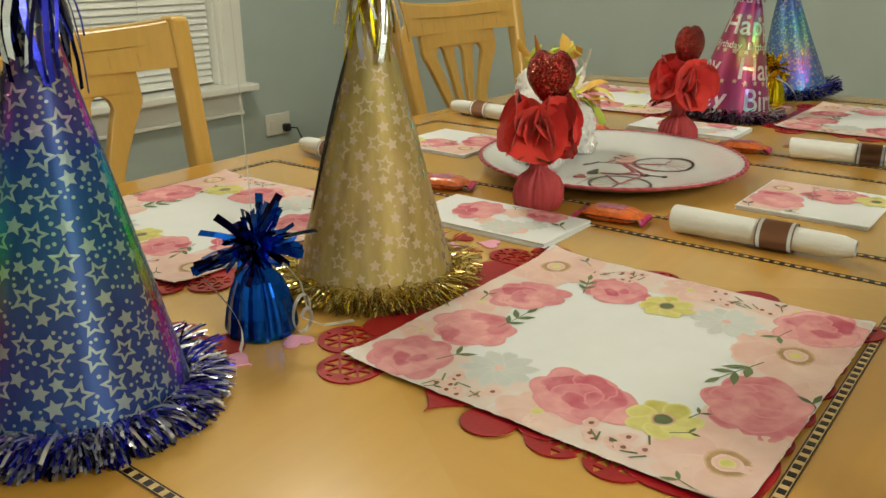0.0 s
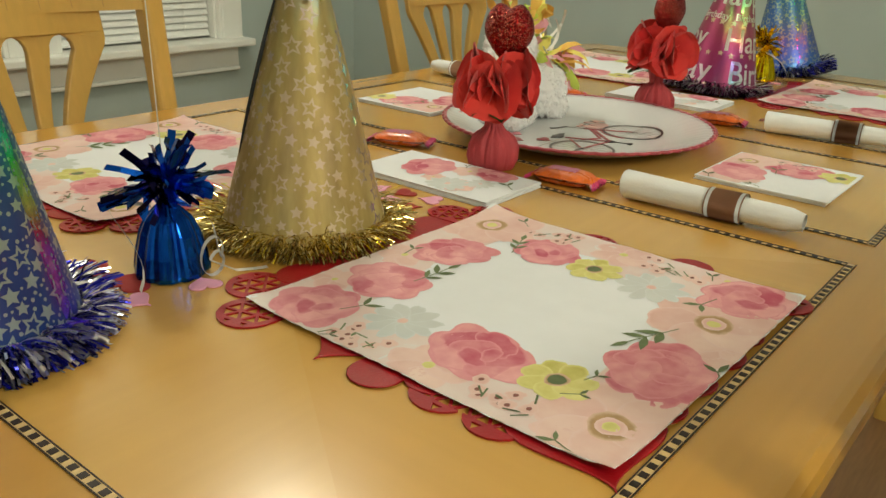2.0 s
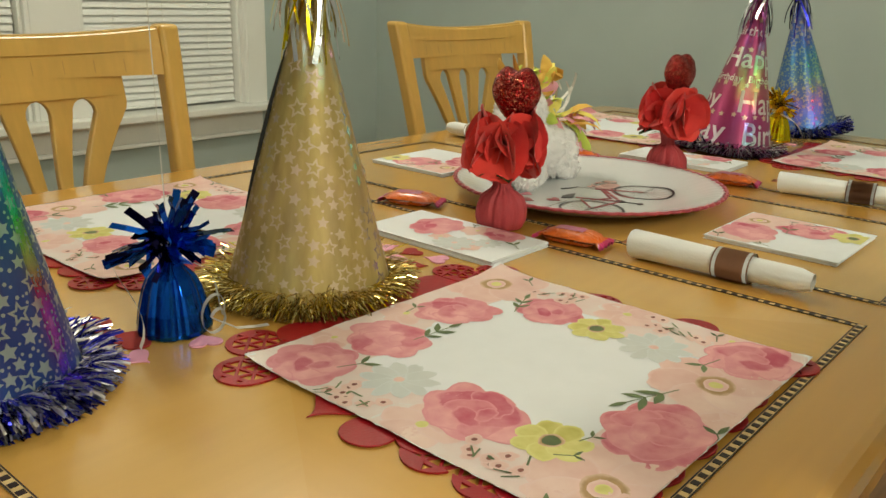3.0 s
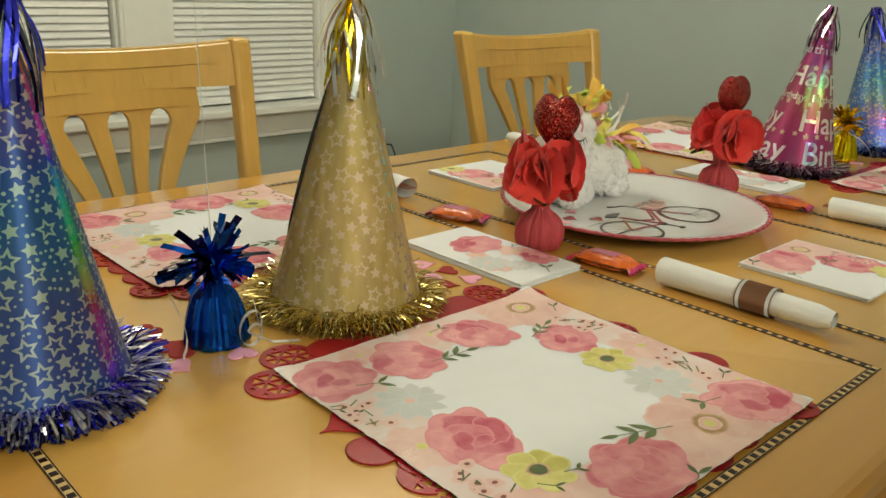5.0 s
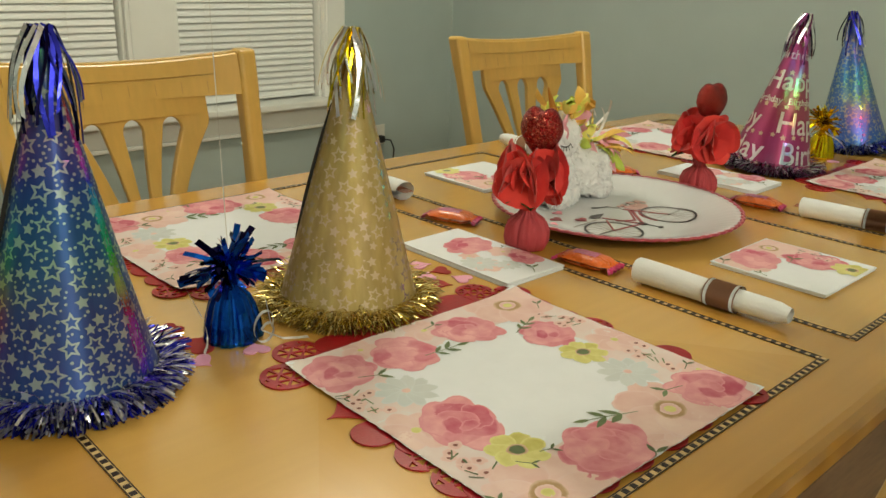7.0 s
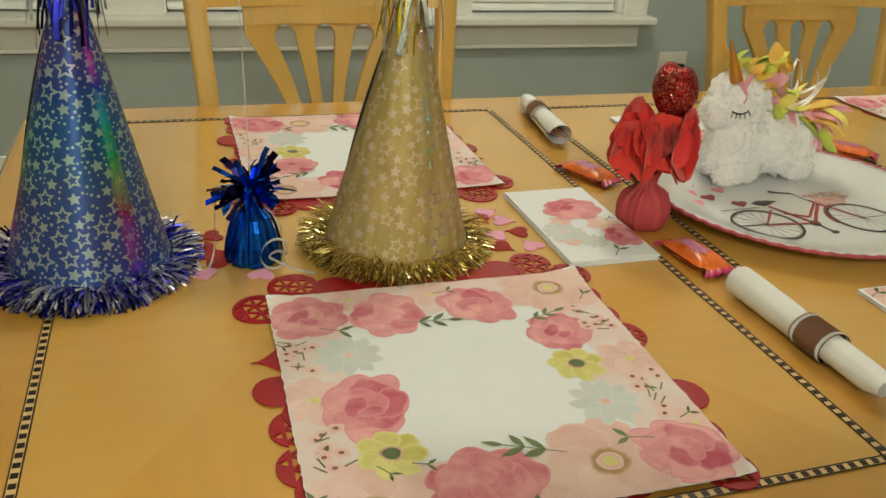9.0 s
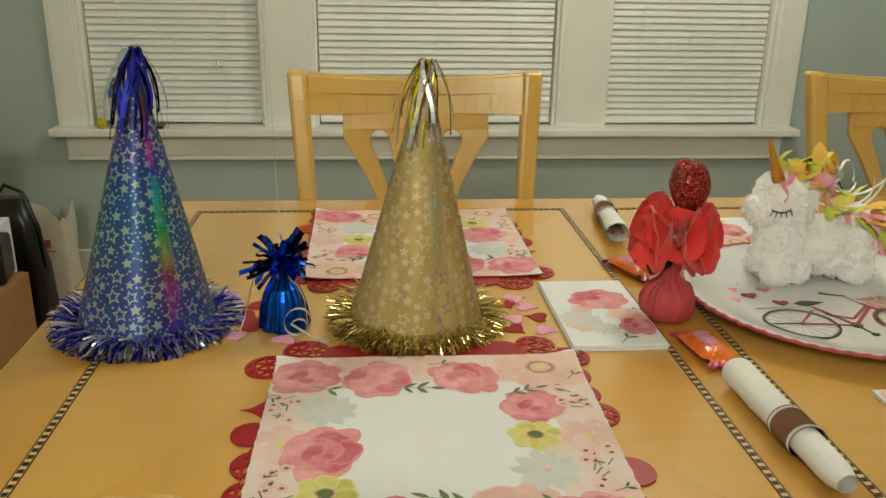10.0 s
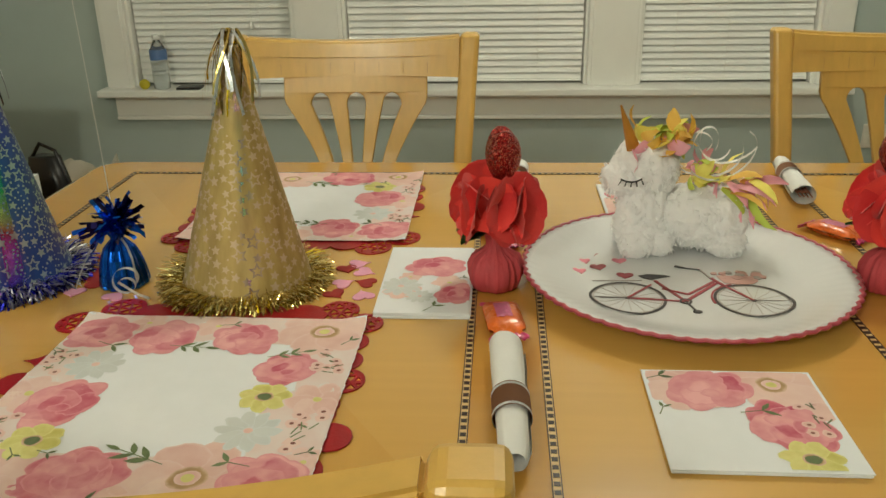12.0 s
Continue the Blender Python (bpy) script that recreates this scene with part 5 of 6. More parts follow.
for c in pr[0]:
    d = Vector((c.x, c.y, 0)).normalized()
    ring_rows.append([rim.verts.new(c + d * 0.0030 * math.cos(q * math.pi / 3) + Vector((0, 0, 0.0024 * math.sin(q * math.pi / 3)))) for q in range(6)])
for k in range(448):
    a, b = ring_rows[k], ring_rows[(k + 1) % 448]
    for q in range(6):
        rim.faces.new((a[q], a[(q + 1) % 6], b[(q + 1) % 6], b[q]))
part("rose_rim", rim, ROSE_RIM, pl, "scalloped rose-red rim", True)

PZ = 0.0047                       # the flat of the plate
ART = pose(-PLX, -PLY + 0.008, PZ)


def dish_z(x, y):
    r = math.hypot(x - PLX, y - PLY)
    return max(0.0, 0.0003 + (0 if r < 0.128 else 0.0055 * (r - 0.128) / 0.022 if r < 0.15 else 0.0055 + 0.009 * (r - 0.15) / 0.026))


def art(name, polys, material, thick=0.0004):
    me = plate(polys, thick)
    bm = bmesh.new()
    bm.from_mesh(me)
    bmesh.ops.triangulate(bm, faces=bm.faces[:])
    for v in bm.verts:
        v.co.z += dish_z(v.co.x, v.co.y)
    return part(name, bm, material, pl, m=ART)


def circle(x, y, r, n=48, ry=None):
    return [(x + r * math.cos(2 * math.pi * k / n), y + (ry or r) * math.sin(2 * math.pi * k / n)) for k in range(n)]


def bar(x0, y0, x1, y1, w):
    d = Vector((x1 - x0, y1 - y0)).normalized()
    s = Vector((-d.y, d.x)) * w / 2
    n = max(1, int(math.hypot(x1 - x0, y1 - y0) / 0.01))
    L = [(x0 + (x1 - x0) * k / n, y0 + (y1 - y0) * k / n) for k in range(n + 1)]
    return [(x - s.x, y - s.y) for x, y in L] + [(x + s.x, y + s.y) for x, y in reversed(L)]


RW, FW, WR = (0.187, 0.400), (0.336, 0.397), 0.0465
for x, y in (RW, FW):
    art("printed_wheel", [circle(x, y, WR), circle(x, y, WR - 0.0036)], BIKE_DARK)
    art("printed_tyre_line", [circle(x, y, WR - 0.0046), circle(x, y, WR - 0.0058)], BIKE_GREY)
    art("printed_hub", [circle(x, y, 0.0035, 16)], BIKE_DARK)
    for k in range(8):
        a = k * math.pi / 8
        art("printed_spoke", [bar(x - math.cos(a) * (WR - 0.005), y - math.sin(a) * (WR - 0.005), x + math.cos(a) * (WR - 0.005), y + math.sin(a) * (WR - 0.005), 0.00055)], BIKE_GREY, 0.0003)
CR = (0.255, 0.392)
ST, HT = (0.228, 0.452), (0.300, 0.462)
for a, b, w in ((RW, CR, 0.0034), (RW, (0.222, 0.440), 0.003), (CR, ST, 0.0042), (CR, (0.275, 0.415), 0.0046), ((0.275, 0.415), (0.303, 0.446), 0.0046), ((0.233, 0.428), (0.262, 0.412), 0.0036), ((0.262, 0.412), (0.302, 0.452), 0.0036), (HT, (0.310, 0.440), 0.0048), ((0.310, 0.440), FW, 0.0032)):
    art("printed_frame_tube", [bar(*a, *b, w)], BIKE_RED, 0.0006)
art("printed_mudguard", [[(FW[0] + (WR + 0.003) * math.cos(t), FW[1] + (WR + 0.003) * math.sin(t)) for t in [1.9 + k * 0.12 for k in range(13)]] + [(FW[0] + (WR + 0.0005) * math.cos(t), FW[1] + (WR + 0.0005) * math.sin(t)) for t in [1.9 + k * 0.12 for k in range(12, -1, -1)]]], BIKE_RED, 0.0006)
art("printed_saddle", [[(0.210, 0.466), (0.222, 0.472), (0.240, 0.470), (0.250, 0.466), (0.236, 0.460), (0.224, 0.454), (0.214, 0.460)]], BIKE_DARK, 0.0006)
art("printed_handlebar", [bar(0.300, 0.460, 0.292, 0.488, 0.0024)], BIKE_GREY, 0.0006)
art("printed_handlebar", [bar(0.292, 0.488, 0.270, 0.494, 0.0026)], BIKE_DARK, 0.0007)
art("printed_grip", [bar(0.272, 0.494, 0.262, 0.500, 0.005)], BIKE_DARK, 0.0007)
art("printed_rack", [bar(0.150, 0.450, 0.212, 0.452, 0.0016)], BIKE_GREY, 0.0006)
art("printed_crank", [circle(*CR, 0.0075, 20), circle(*CR, 0.005, 20)], BIKE_DARK, 0.0007)
art("printed_pedal", [bar(CR[0], CR[1], 0.262, 0.366, 0.0022)], BIKE_DARK, 0.0007)
art("printed_pedal", [circle(0.263, 0.364, 0.0055, 14, 0.004)], BIKE_DARK, 0.0008)
rdm = random.Random(4)
art("printed_basket", [[(0.314, 0.447), (0.330, 0.443), (0.348, 0.445), (0.356, 0.452), (0.360, 0.468), (0.308, 0.470), (0.311, 0.456)]], BASKET_PINK, 0.0004)
for k in range(22):
    x, y = 0.304 + rdm.random() * 0.062, 0.462 + rdm.random() * 0.022
    art("printed_basket_flower", [circle(x, y, rdm.uniform(0.003, 0.007), 10)], (BASKET_PINK, BASKET_PINK, BIKE_GREY)[k % 3], 0.0005 + 0.00003 * k)
for x, y, w, t, mt in ((0.159, 0.542, 0.024, 0.2, BIKE_RED), (0.145, 0.513, 0.020, 0.3, BIKE_PINK), (0.162, 0.493, 0.022, 0.1, BIKE_RED), (0.192, 0.515, 0.020, 0.0, BIKE_PINK), (0.193, 0.466, 0.022, -0.1, BIKE_RED), (0.137, 0.479, 0.018, 0.2, BIKE_PINK)):
    art("printed_heart", [heart_pts(w, 28, x, y, t)], mt, 0.0005)

# plush toy: one mesh
FUR = mat("white_plush", S(246, 244, 245), 0.95, var=0.04, scale=60, bump=0.2, bscale=400, depth=0.001, spec=0.05, sheen=0.8)
TOY_GOLD = mat("gold_satin", S(200, 140, 60), 0.35, metal=0.6, var=0.2, bump=0.05)
T_PINK = mat("pink_felt", S(246, 176, 190), 0.9, var=0.12, bump=0.2)
T_ORANGE = mat("orange_felt", S(248, 196, 96), 0.9, var=0.15, bump=0.2)
T_GREEN = mat("lime_felt", S(206, 222, 96), 0.9, var=0.15, bump=0.2)
T_YELLOW = mat("lemon_felt", S(248, 232, 120), 0.9, var=0.12, bump=0.2)
TOY_MATS = [FUR, TOY_GOLD, T_PINK, T_ORANGE, T_GREEN, T_YELLOW, BLACK, RIBBON]


def ball(bm, c, r, mi=0, sub=3, rough=0.0, seed=0):
    res = bmesh.ops.create_icosphere(bm, subdivisions=sub, radius=1)
    for v in res["verts"]:
        k = 1 + rough * noise.noise(v.co * 2.3 + Vector((seed, seed, 0))) + rough * 0.55 * noise.noise(v.co * 7 + Vector((0, seed, 3)))
        v.co = Vector((c[0] + v.co.x * r[0] * k, c[1] + v.co.y * r[1] * k, c[2] + v.co.z * r[2] * k))
    for f in {f for v in res["verts"] for f in v.link_faces}:
        f.material_index, f.smooth = mi, True


def make_toy(m):
    bm = bmesh.new()
    rd = random.Random(8)
    lumps = [((0.018, 0, 0.052), (0.062, 0.042, 0.040)), ((0.055, 0, 0.050), (0.036, 0.042, 0.042)), ((-0.050, 0, 0.062), (0.034, 0.035, 0.050)), ((-0.050, 0, 0.118), (0.044, 0.038, 0.041)),
             ((-0.084, -0.002, 0.104), (0.024, 0.026, 0.024)), ((-0.060, -0.024, 0.018), (0.024, 0.018, 0.022)), ((-0.060, 0.022, 0.018), (0.022, 0.018, 0.022)),
             ((0.060, -0.024, 0.018), (0.026, 0.020, 0.022)), ((0.060, 0.022, 0.018), (0.024, 0.018, 0.022)), ((-0.030, -0.020, 0.020), (0.022, 0.018, 0.022)), ((-0.048, 0.0, 0.034), (0.040, 0.038, 0.034)), ((0.034, 0.0, 0.036), (0.056, 0.040, 0.032))]
    for k, (c, r) in enumerate(lumps):
        ball(bm, c, r, 0, 5, 0.12, k)
    TUFT_V = [(0, 0, -0.3)] + [(r * math.cos(a * 1.2566), r * math.sin(a * 1.2566), z) for r, z in ((0.9, 0.0), (1.0, 0.4), (0.6, 0.8)) for a in range(5)] + [(0, 0, 1.05)]
    TUFT_F = [(0, 1 + (k + 1) % 5, 1 + k) for k in range(5)] + [(1 + 5 * r + k, 1 + 5 * r + (k + 1) % 5, 6 + 5 * r + (k + 1) % 5, 6 + 5 * r + k) for r in range(2) for k in range(5)] + [(11 + k, 11 + (k + 1) % 5, 16) for k in range(5)]
    tuft_v, tuft_f = [], []
    for _ in range(6000):
        c, r = rd.choices(lumps, [rr[0] * rr[2] for _, rr in lumps])[0]
        n = Vector((rd.gauss(0, 1), rd.gauss(0, 1), rd.gauss(0, 1))).normalized()
        p = Vector((c[0] + n.x * r[0], c[1] + n.y * r[1], c[2] + n.z * r[2]))
        if p.z < 0.002 or any(((p.x - cc[0]) / q[0]) ** 2 + ((p.y - cc[1]) / q[1]) ** 2 + ((p.z - cc[2]) / q[2]) ** 2 < 0.86 for cc, q in lumps):
            continue
        L = rd.uniform(0.0035, 0.0068)
        d = (n * 0.50 + Vector((rd.gauss(0, 0.28), rd.gauss(0, 0.28), rd.gauss(-0.60, 0.25)))).normalized()
        q = d.to_track_quat("Z", "Y").to_matrix()
        w = rd.uniform(0.0005, 0.0009)
        for vx, vy, vz in TUFT_V:
            tuft_v.append(p + q @ Vector((vx * w, vy * w, vz * L)))
        k0 = len(tuft_v) - len(TUFT_V)
        tuft_f.extend(tuple(k0 + a for a in f) for f in TUFT_F)
    vs = [bm.verts.new(v) for v in tuft_v]
    for f in tuft_f:
        face = bm.faces.new([vs[a] for a in f])
        face.material_index, face.smooth = 0, True
    # horn, eyelashes
    tip, base = Vector((-0.089, -0.006, 0.203)), Vector((-0.070, -0.012, 0.146))
    hb = sweep([base + (tip - base) * t for t in (0, 0.25, 0.5, 0.75, 1)], [0.0095, 0.0078, 0.0056, 0.0034, 0.0012], 10)
    me = bpy.data.meshes.new("tmp")
    hb.to_mesh(me)
    hb.free()
    k0 = len(bm.faces)
    bm.from_mesh(me)
    bm.faces.ensure_lookup_table()
    for f in bm.faces[k0:]:
        f.material_index = 1
    for side in (-1,):
        c = Vector((-0.076, side * 0.0392, 0.110))
        arc = [c + Vector((0.014 * t, 0.0012 * (1 - t * t) * side * 2, 0.0035 * t * t)) for t in [k / 4 - 1 for k in range(9)]]
        strip(bm, arc, 0.0022, (0, 0.1, 1), 6)
        for t in (-0.9, -0.45, 0.0, 0.45, 0.9):
            p = c + Vector((0.014 * t, 0.0015 * side, 0.0035 * t * t))
            strip(bm, [p, p + Vector((0.004 * t - 0.001, 0.002 * side, -0.0065))], 0.0016, (1, 0, 0.2), 6)
    # mane and tail: felt petals and ribbons
    def petal(p, d, L, w, mi):
        d = Vector(d).normalized()
        s = d.cross(Vector((rd.gauss(0, 1), rd.gauss(0, 1), rd.gauss(0, 1)))).normalized()
        up = s.cross(d)
        prev = None
        for t in (0, 0.25, 0.5, 0.75, 1.0):
            ww = w * math.sin(math.pi * (0.12 + 0.86 * t)) ** 0.8
            q = Vector(p) + d * L * t + up * L * 0.35 * math.sin(t * 2.2)
            cur = [bm.verts.new(q - s * ww / 2), bm.verts.new(q + up * ww * 0.18), bm.verts.new(q + s * ww / 2)]
            if prev:
                for a in (0, 1):
                    f = bm.faces.new((prev[a], prev[a + 1], cur[a + 1], cur[a]))
                    f.material_index, f.smooth = mi, True
            prev = cur
    for k in range(44):
        c = Vector((-0.052 + rd.uniform(-0.012, 0.052), rd.uniform(-0.03, 0.02), 0.156 + rd.uniform(-0.010, 0.014)))
        d = (rd.gauss(0.25, 0.8), rd.gauss(-0.2, 0.7), rd.gauss(0.35, 0.55))
        petal(c, d, rd.uniform(0.022, 0.040), rd.uniform(0.015, 0.026), (4, 3, 2, 5, 3, 4, 5, 3)[k % 8])
    for k in range(16):
        c = Vector((0.000 + rd.uniform(-0.02, 0.03), rd.uniform(-0.02, 0.02), 0.112 + rd.uniform(-0.012, 0.012)))
        petal(c, (rd.gauss(0.4, 0.6), rd.gauss(-0.2, 0.6), rd.gauss(0.2, 0.5)), rd.uniform(0.026, 0.042), rd.uniform(0.012, 0.020), (2, 4, 5, 2)[k % 4])
    for k in range(26):
        c = Vector((0.062 + rd.uniform(-0.02, 0.02), rd.uniform(-0.03, 0.01), 0.094 + rd.uniform(-0.02, 0.014)))
        petal(c, (rd.gauss(0.5, 0.45), rd.gauss(-0.25, 0.4), rd.gauss(-0.75, 0.5)), rd.uniform(0.036, 0.066), rd.uniform(0.012, 0.020), (2, 3, 4, 2, 5, 2)[k % 6])
    for k in range(4):
        petal((-0.075 + 0.01 * k, -0.026, 0.150), (-0.25, -0.5, -0.9), 0.03, 0.010, 2)
    for k in range(6):
        a0, r0 = rd.uniform(0, 6), rd.uniform(0.020, 0.042)
        c = Vector((0.018 + rd.uniform(-0.01, 0.03), rd.uniform(-0.02, 0.02), 0.148 + rd.uniform(-0.008, 0.01)))
        pts = [c + Vector((r0 * (math.cos(a0 + t * 3.6) + t * 0.5), 0.012 * math.sin(t * 5 + k), r0 * math.sin(a0 + t * 3.6) * 0.9 - 0.006 * t)) for t in [q / 12 for q in range(13)]]
        strip(bm, pts, 0.0052, (0.2, 1, 0.3), 7)
    me = bpy.data.meshes.new("plush_toy")
    bm.to_mesh(me)
    bm.free()
    return tagged(part("plush_toy", me, TOY_MATS, m=m), "white shaggy plush toy with gold horn and felt mane", "plush toy")


make_toy(pose(0.275, 0.570, TABLE + 0.0052, 0, 0, 3))

# rose decorations
CREPE = mat("red_crepe_wrap", S(190, 70, 78), 0.65, var=0.25, scale=50, bump=0.6, bscale=120, stretch=(1, 1, 0.3))
PETAL = mat("red_fabric_petal", S(222, 34, 38), 0.7, var=0.15, scale=50, bump=0.2, bscale=500, orand=0.35, rgb2=S(240, 66, 56), sheen=0.3)
SEPAL = mat("green_fabric_leaf", S(52, 92, 40), 0.8, var=0.25, scale=70, bump=0.2, bscale=300)
GLITTER = glitter_mat("red_glitter", S(96, 4, 10), S(196, 20, 24), S(255, 170, 140), 1150)


def rose_bloom(size, seed):
    """A loose fabric rose that opens along +z: rounded, cupped petals."""
    rd = random.Random(seed)
    bm = bmesh.new()
    for layer, (cnt, open_, sc) in enumerate(((2, 0.25, 0.66), (5, 0.92, 1.0))):
        for k in range(cnt):
            a = 2 * math.pi * k / cnt + layer * 0.7 + rd.uniform(-0.25, 0.25)
            d, t = Vector((math.cos(a), math.sin(a), 0)), Vector((-math.sin(a), math.cos(a), 0))
            W, Lp = size * sc * rd.uniform(0.62, 0.74), size * sc * rd.uniform(0.95, 1.15)
            opening = open_ * rd.uniform(0.75, 1.45)
            ph, cup = rd.uniform(0, 6), rd.uniform(0.22, 0.38) * (1.15 - 0.45 * layer)
            rows, cen, m, steps = [], d * size * 0.05 + Vector((0, 0, -size * 0.25)), 0, 11
            for i in range(steps):
                v = i / (steps - 1)
                lean = opening * (0.15 + 1.05 * v ** 0.9)
                way = d * math.sin(lean) + Vector((0, 0, math.cos(lean)))
                inn = Vector((0, 0, math.sin(lean))) - d * math.cos(lean)
                if i:
                    cen = cen + way * Lp / (steps - 1)
                w = W * math.sqrt(max(0.02, 1 - ((v - 0.60) / (0.66 if v < 0.60 else 0.415)) ** 2))
                row = []
                for j in range(9):
                    u = j / 4 - 1
                    ruff = 0.025 * size * v ** 2 * math.sin(4 * u + ph)
                    row.append(bm.verts.new(cen + t * u * w + inn * (cup * w * u * u * (1 - 0.55 * v) + ruff)))
                rows.append(row)
            for r0, r1 in zip(rows, rows[1:]):
                for j in range(8):
                    bm.faces.new((r0[j], r0[j + 1], r1[j + 1], r1[j])).smooth = True
    return bm


def make_rose(m, seed, leaf=True):
    rs = root("rose_decoration", m, "red fabric roses with glitter heart in crepe-wrapped base", "table decoration", "rose decorations beside the plate")
    ph = seed * 1.7

    def wob(a, i):
        k = (0.4, 0.7, 0.9, 1.2, 1.5, 1.8, 1.4, 1.0, 1.0, 0.8)[i]
        return 1 + 0.14 * k * noise.noise((2.2 * math.cos(a), 2.2 * math.sin(a), ph + i * 0.22)) + 0.16 * k * noise.noise((7 * math.cos(a), 7 * math.sin(a), ph + i * 0.16))

    part("wrapped_base", lathe([(0.021, 0), (0.0285, 0.003), (0.0325, 0.015), (0.0320, 0.030), (0.0265, 0.043), (0.0140, 0.052), (0.0108, 0.057), (0.0125, 0.067), (0.0165, 0.081), (0.0200, 0.093)], 96, wob), CREPE, rs, "red crepe paper wrap", True)
    for k, (az, el, size) in enumerate(((128, 14, 0.052), (198, 8, 0.052), (252, 22, 0.046), (312, 6, 0.053), (345, 0, 0.053))):
        a, e = radians(az), radians(el)
        c = Vector((0.017 * math.cos(a), 0.017 * math.sin(a), 0.109 + 0.014 * math.sin(e)))
        d = Vector((math.cos(a) * math.cos(e), math.sin(a) * math.cos(e), math.sin(e)))
        q = d.to_track_quat("Z", "Y").to_matrix().to_4x4()
        bm, place = rose_bloom(size, seed * 10 + k), Matrix.Translation(c) @ q
        back = place.inverted()
        for v in bm.verts:                # the loose petals hang
            w = place @ v.co
            w.z -= 7.0 * max(0.0, math.hypot(w.x, w.y) - 0.028) ** 2
            v.co = back @ w
        pieces("rose_bloom", "petal", bm, PETAL, rs, m=place)
    if leaf:
        for az, L in ((225, 0.045), (180, 0.036)):
            bm, a = bmesh.new(), radians(az)
            d, s = Vector((math.cos(a), math.sin(a), -0.3)), Vector((-math.sin(a), math.cos(a), 0.1))
            prev = None
            for t in (0, 0.2, 0.45, 0.7, 0.9, 1.0):
                w = L * 0.36 * math.sin(math.pi * min(0.98, 0.08 + 0.9 * t))
                p = Vector((0.012 * math.cos(a), 0.012 * math.sin(a), 0.088)) + d * L * t
                cur = [bm.verts.new(p - s * w), bm.verts.new(p + Vector((0, 0, -0.003))), bm.verts.new(p + s * w)]
                if prev:
                    for i in (0, 1):
                        bm.faces.new((prev[i], prev[i + 1], cur[i + 1], cur[i])).smooth = True
                prev = cur
            bmesh.ops.solidify(bm, geom=bm.faces[:], thickness=0.0005)
            part("leaf", bm, SEPAL, rs, "green fabric leaf")
    # plump heart, standing on edge
    bm = bmesh.new()
    bmesh.ops.create_icosphere(bm, subdivisions=5, radius=1)
    for v in bm.verts:
        x, y, z = v.co
        top_dip = 0.30 * math.exp(-(x / 0.30) ** 2) * max(0.0, z)
        w = 1.05 - 0.40 * max(0, -z) ** 1.2
        g = 1 + 0.030 * noise.noise(v.co * 26)
        v.co = Vector((x * w * 0.031 * g, y * 0.021 * g * (1 - 0.25 * max(0, -z)), (z * 1.10 - top_dip) * 0.034 * g))
    part("glitter_heart", bm, GLITTER, rs, "plump heart covered in red glitter", True, pose(0.009, -0.008, 0.174, 0, 0, 100 if seed == 1 else 70))
    return rs


make_rose(pose(0.026, 0.449, TABLE), 1)
make_rose(pose(0.508, 0.455, TABLE, 0, 0, -80), 2)

# cutlery rolls
BAND_BROWN = mat("brown_paper_band", S(140, 92, 58), 0.6, var=0.15, scale=40, bump=0.1)
ROSE_GOLD = mat("rose_gold_plastic", S(214, 150, 120), 0.25, metal=0.8, var=0.1, bump=0)
ROLL = mat("white_linen_paper", S(236, 237, 236), 0.9, var=0.03, scale=60, bump=0.35, bscale=420, spec=0.2, depth=0.001)


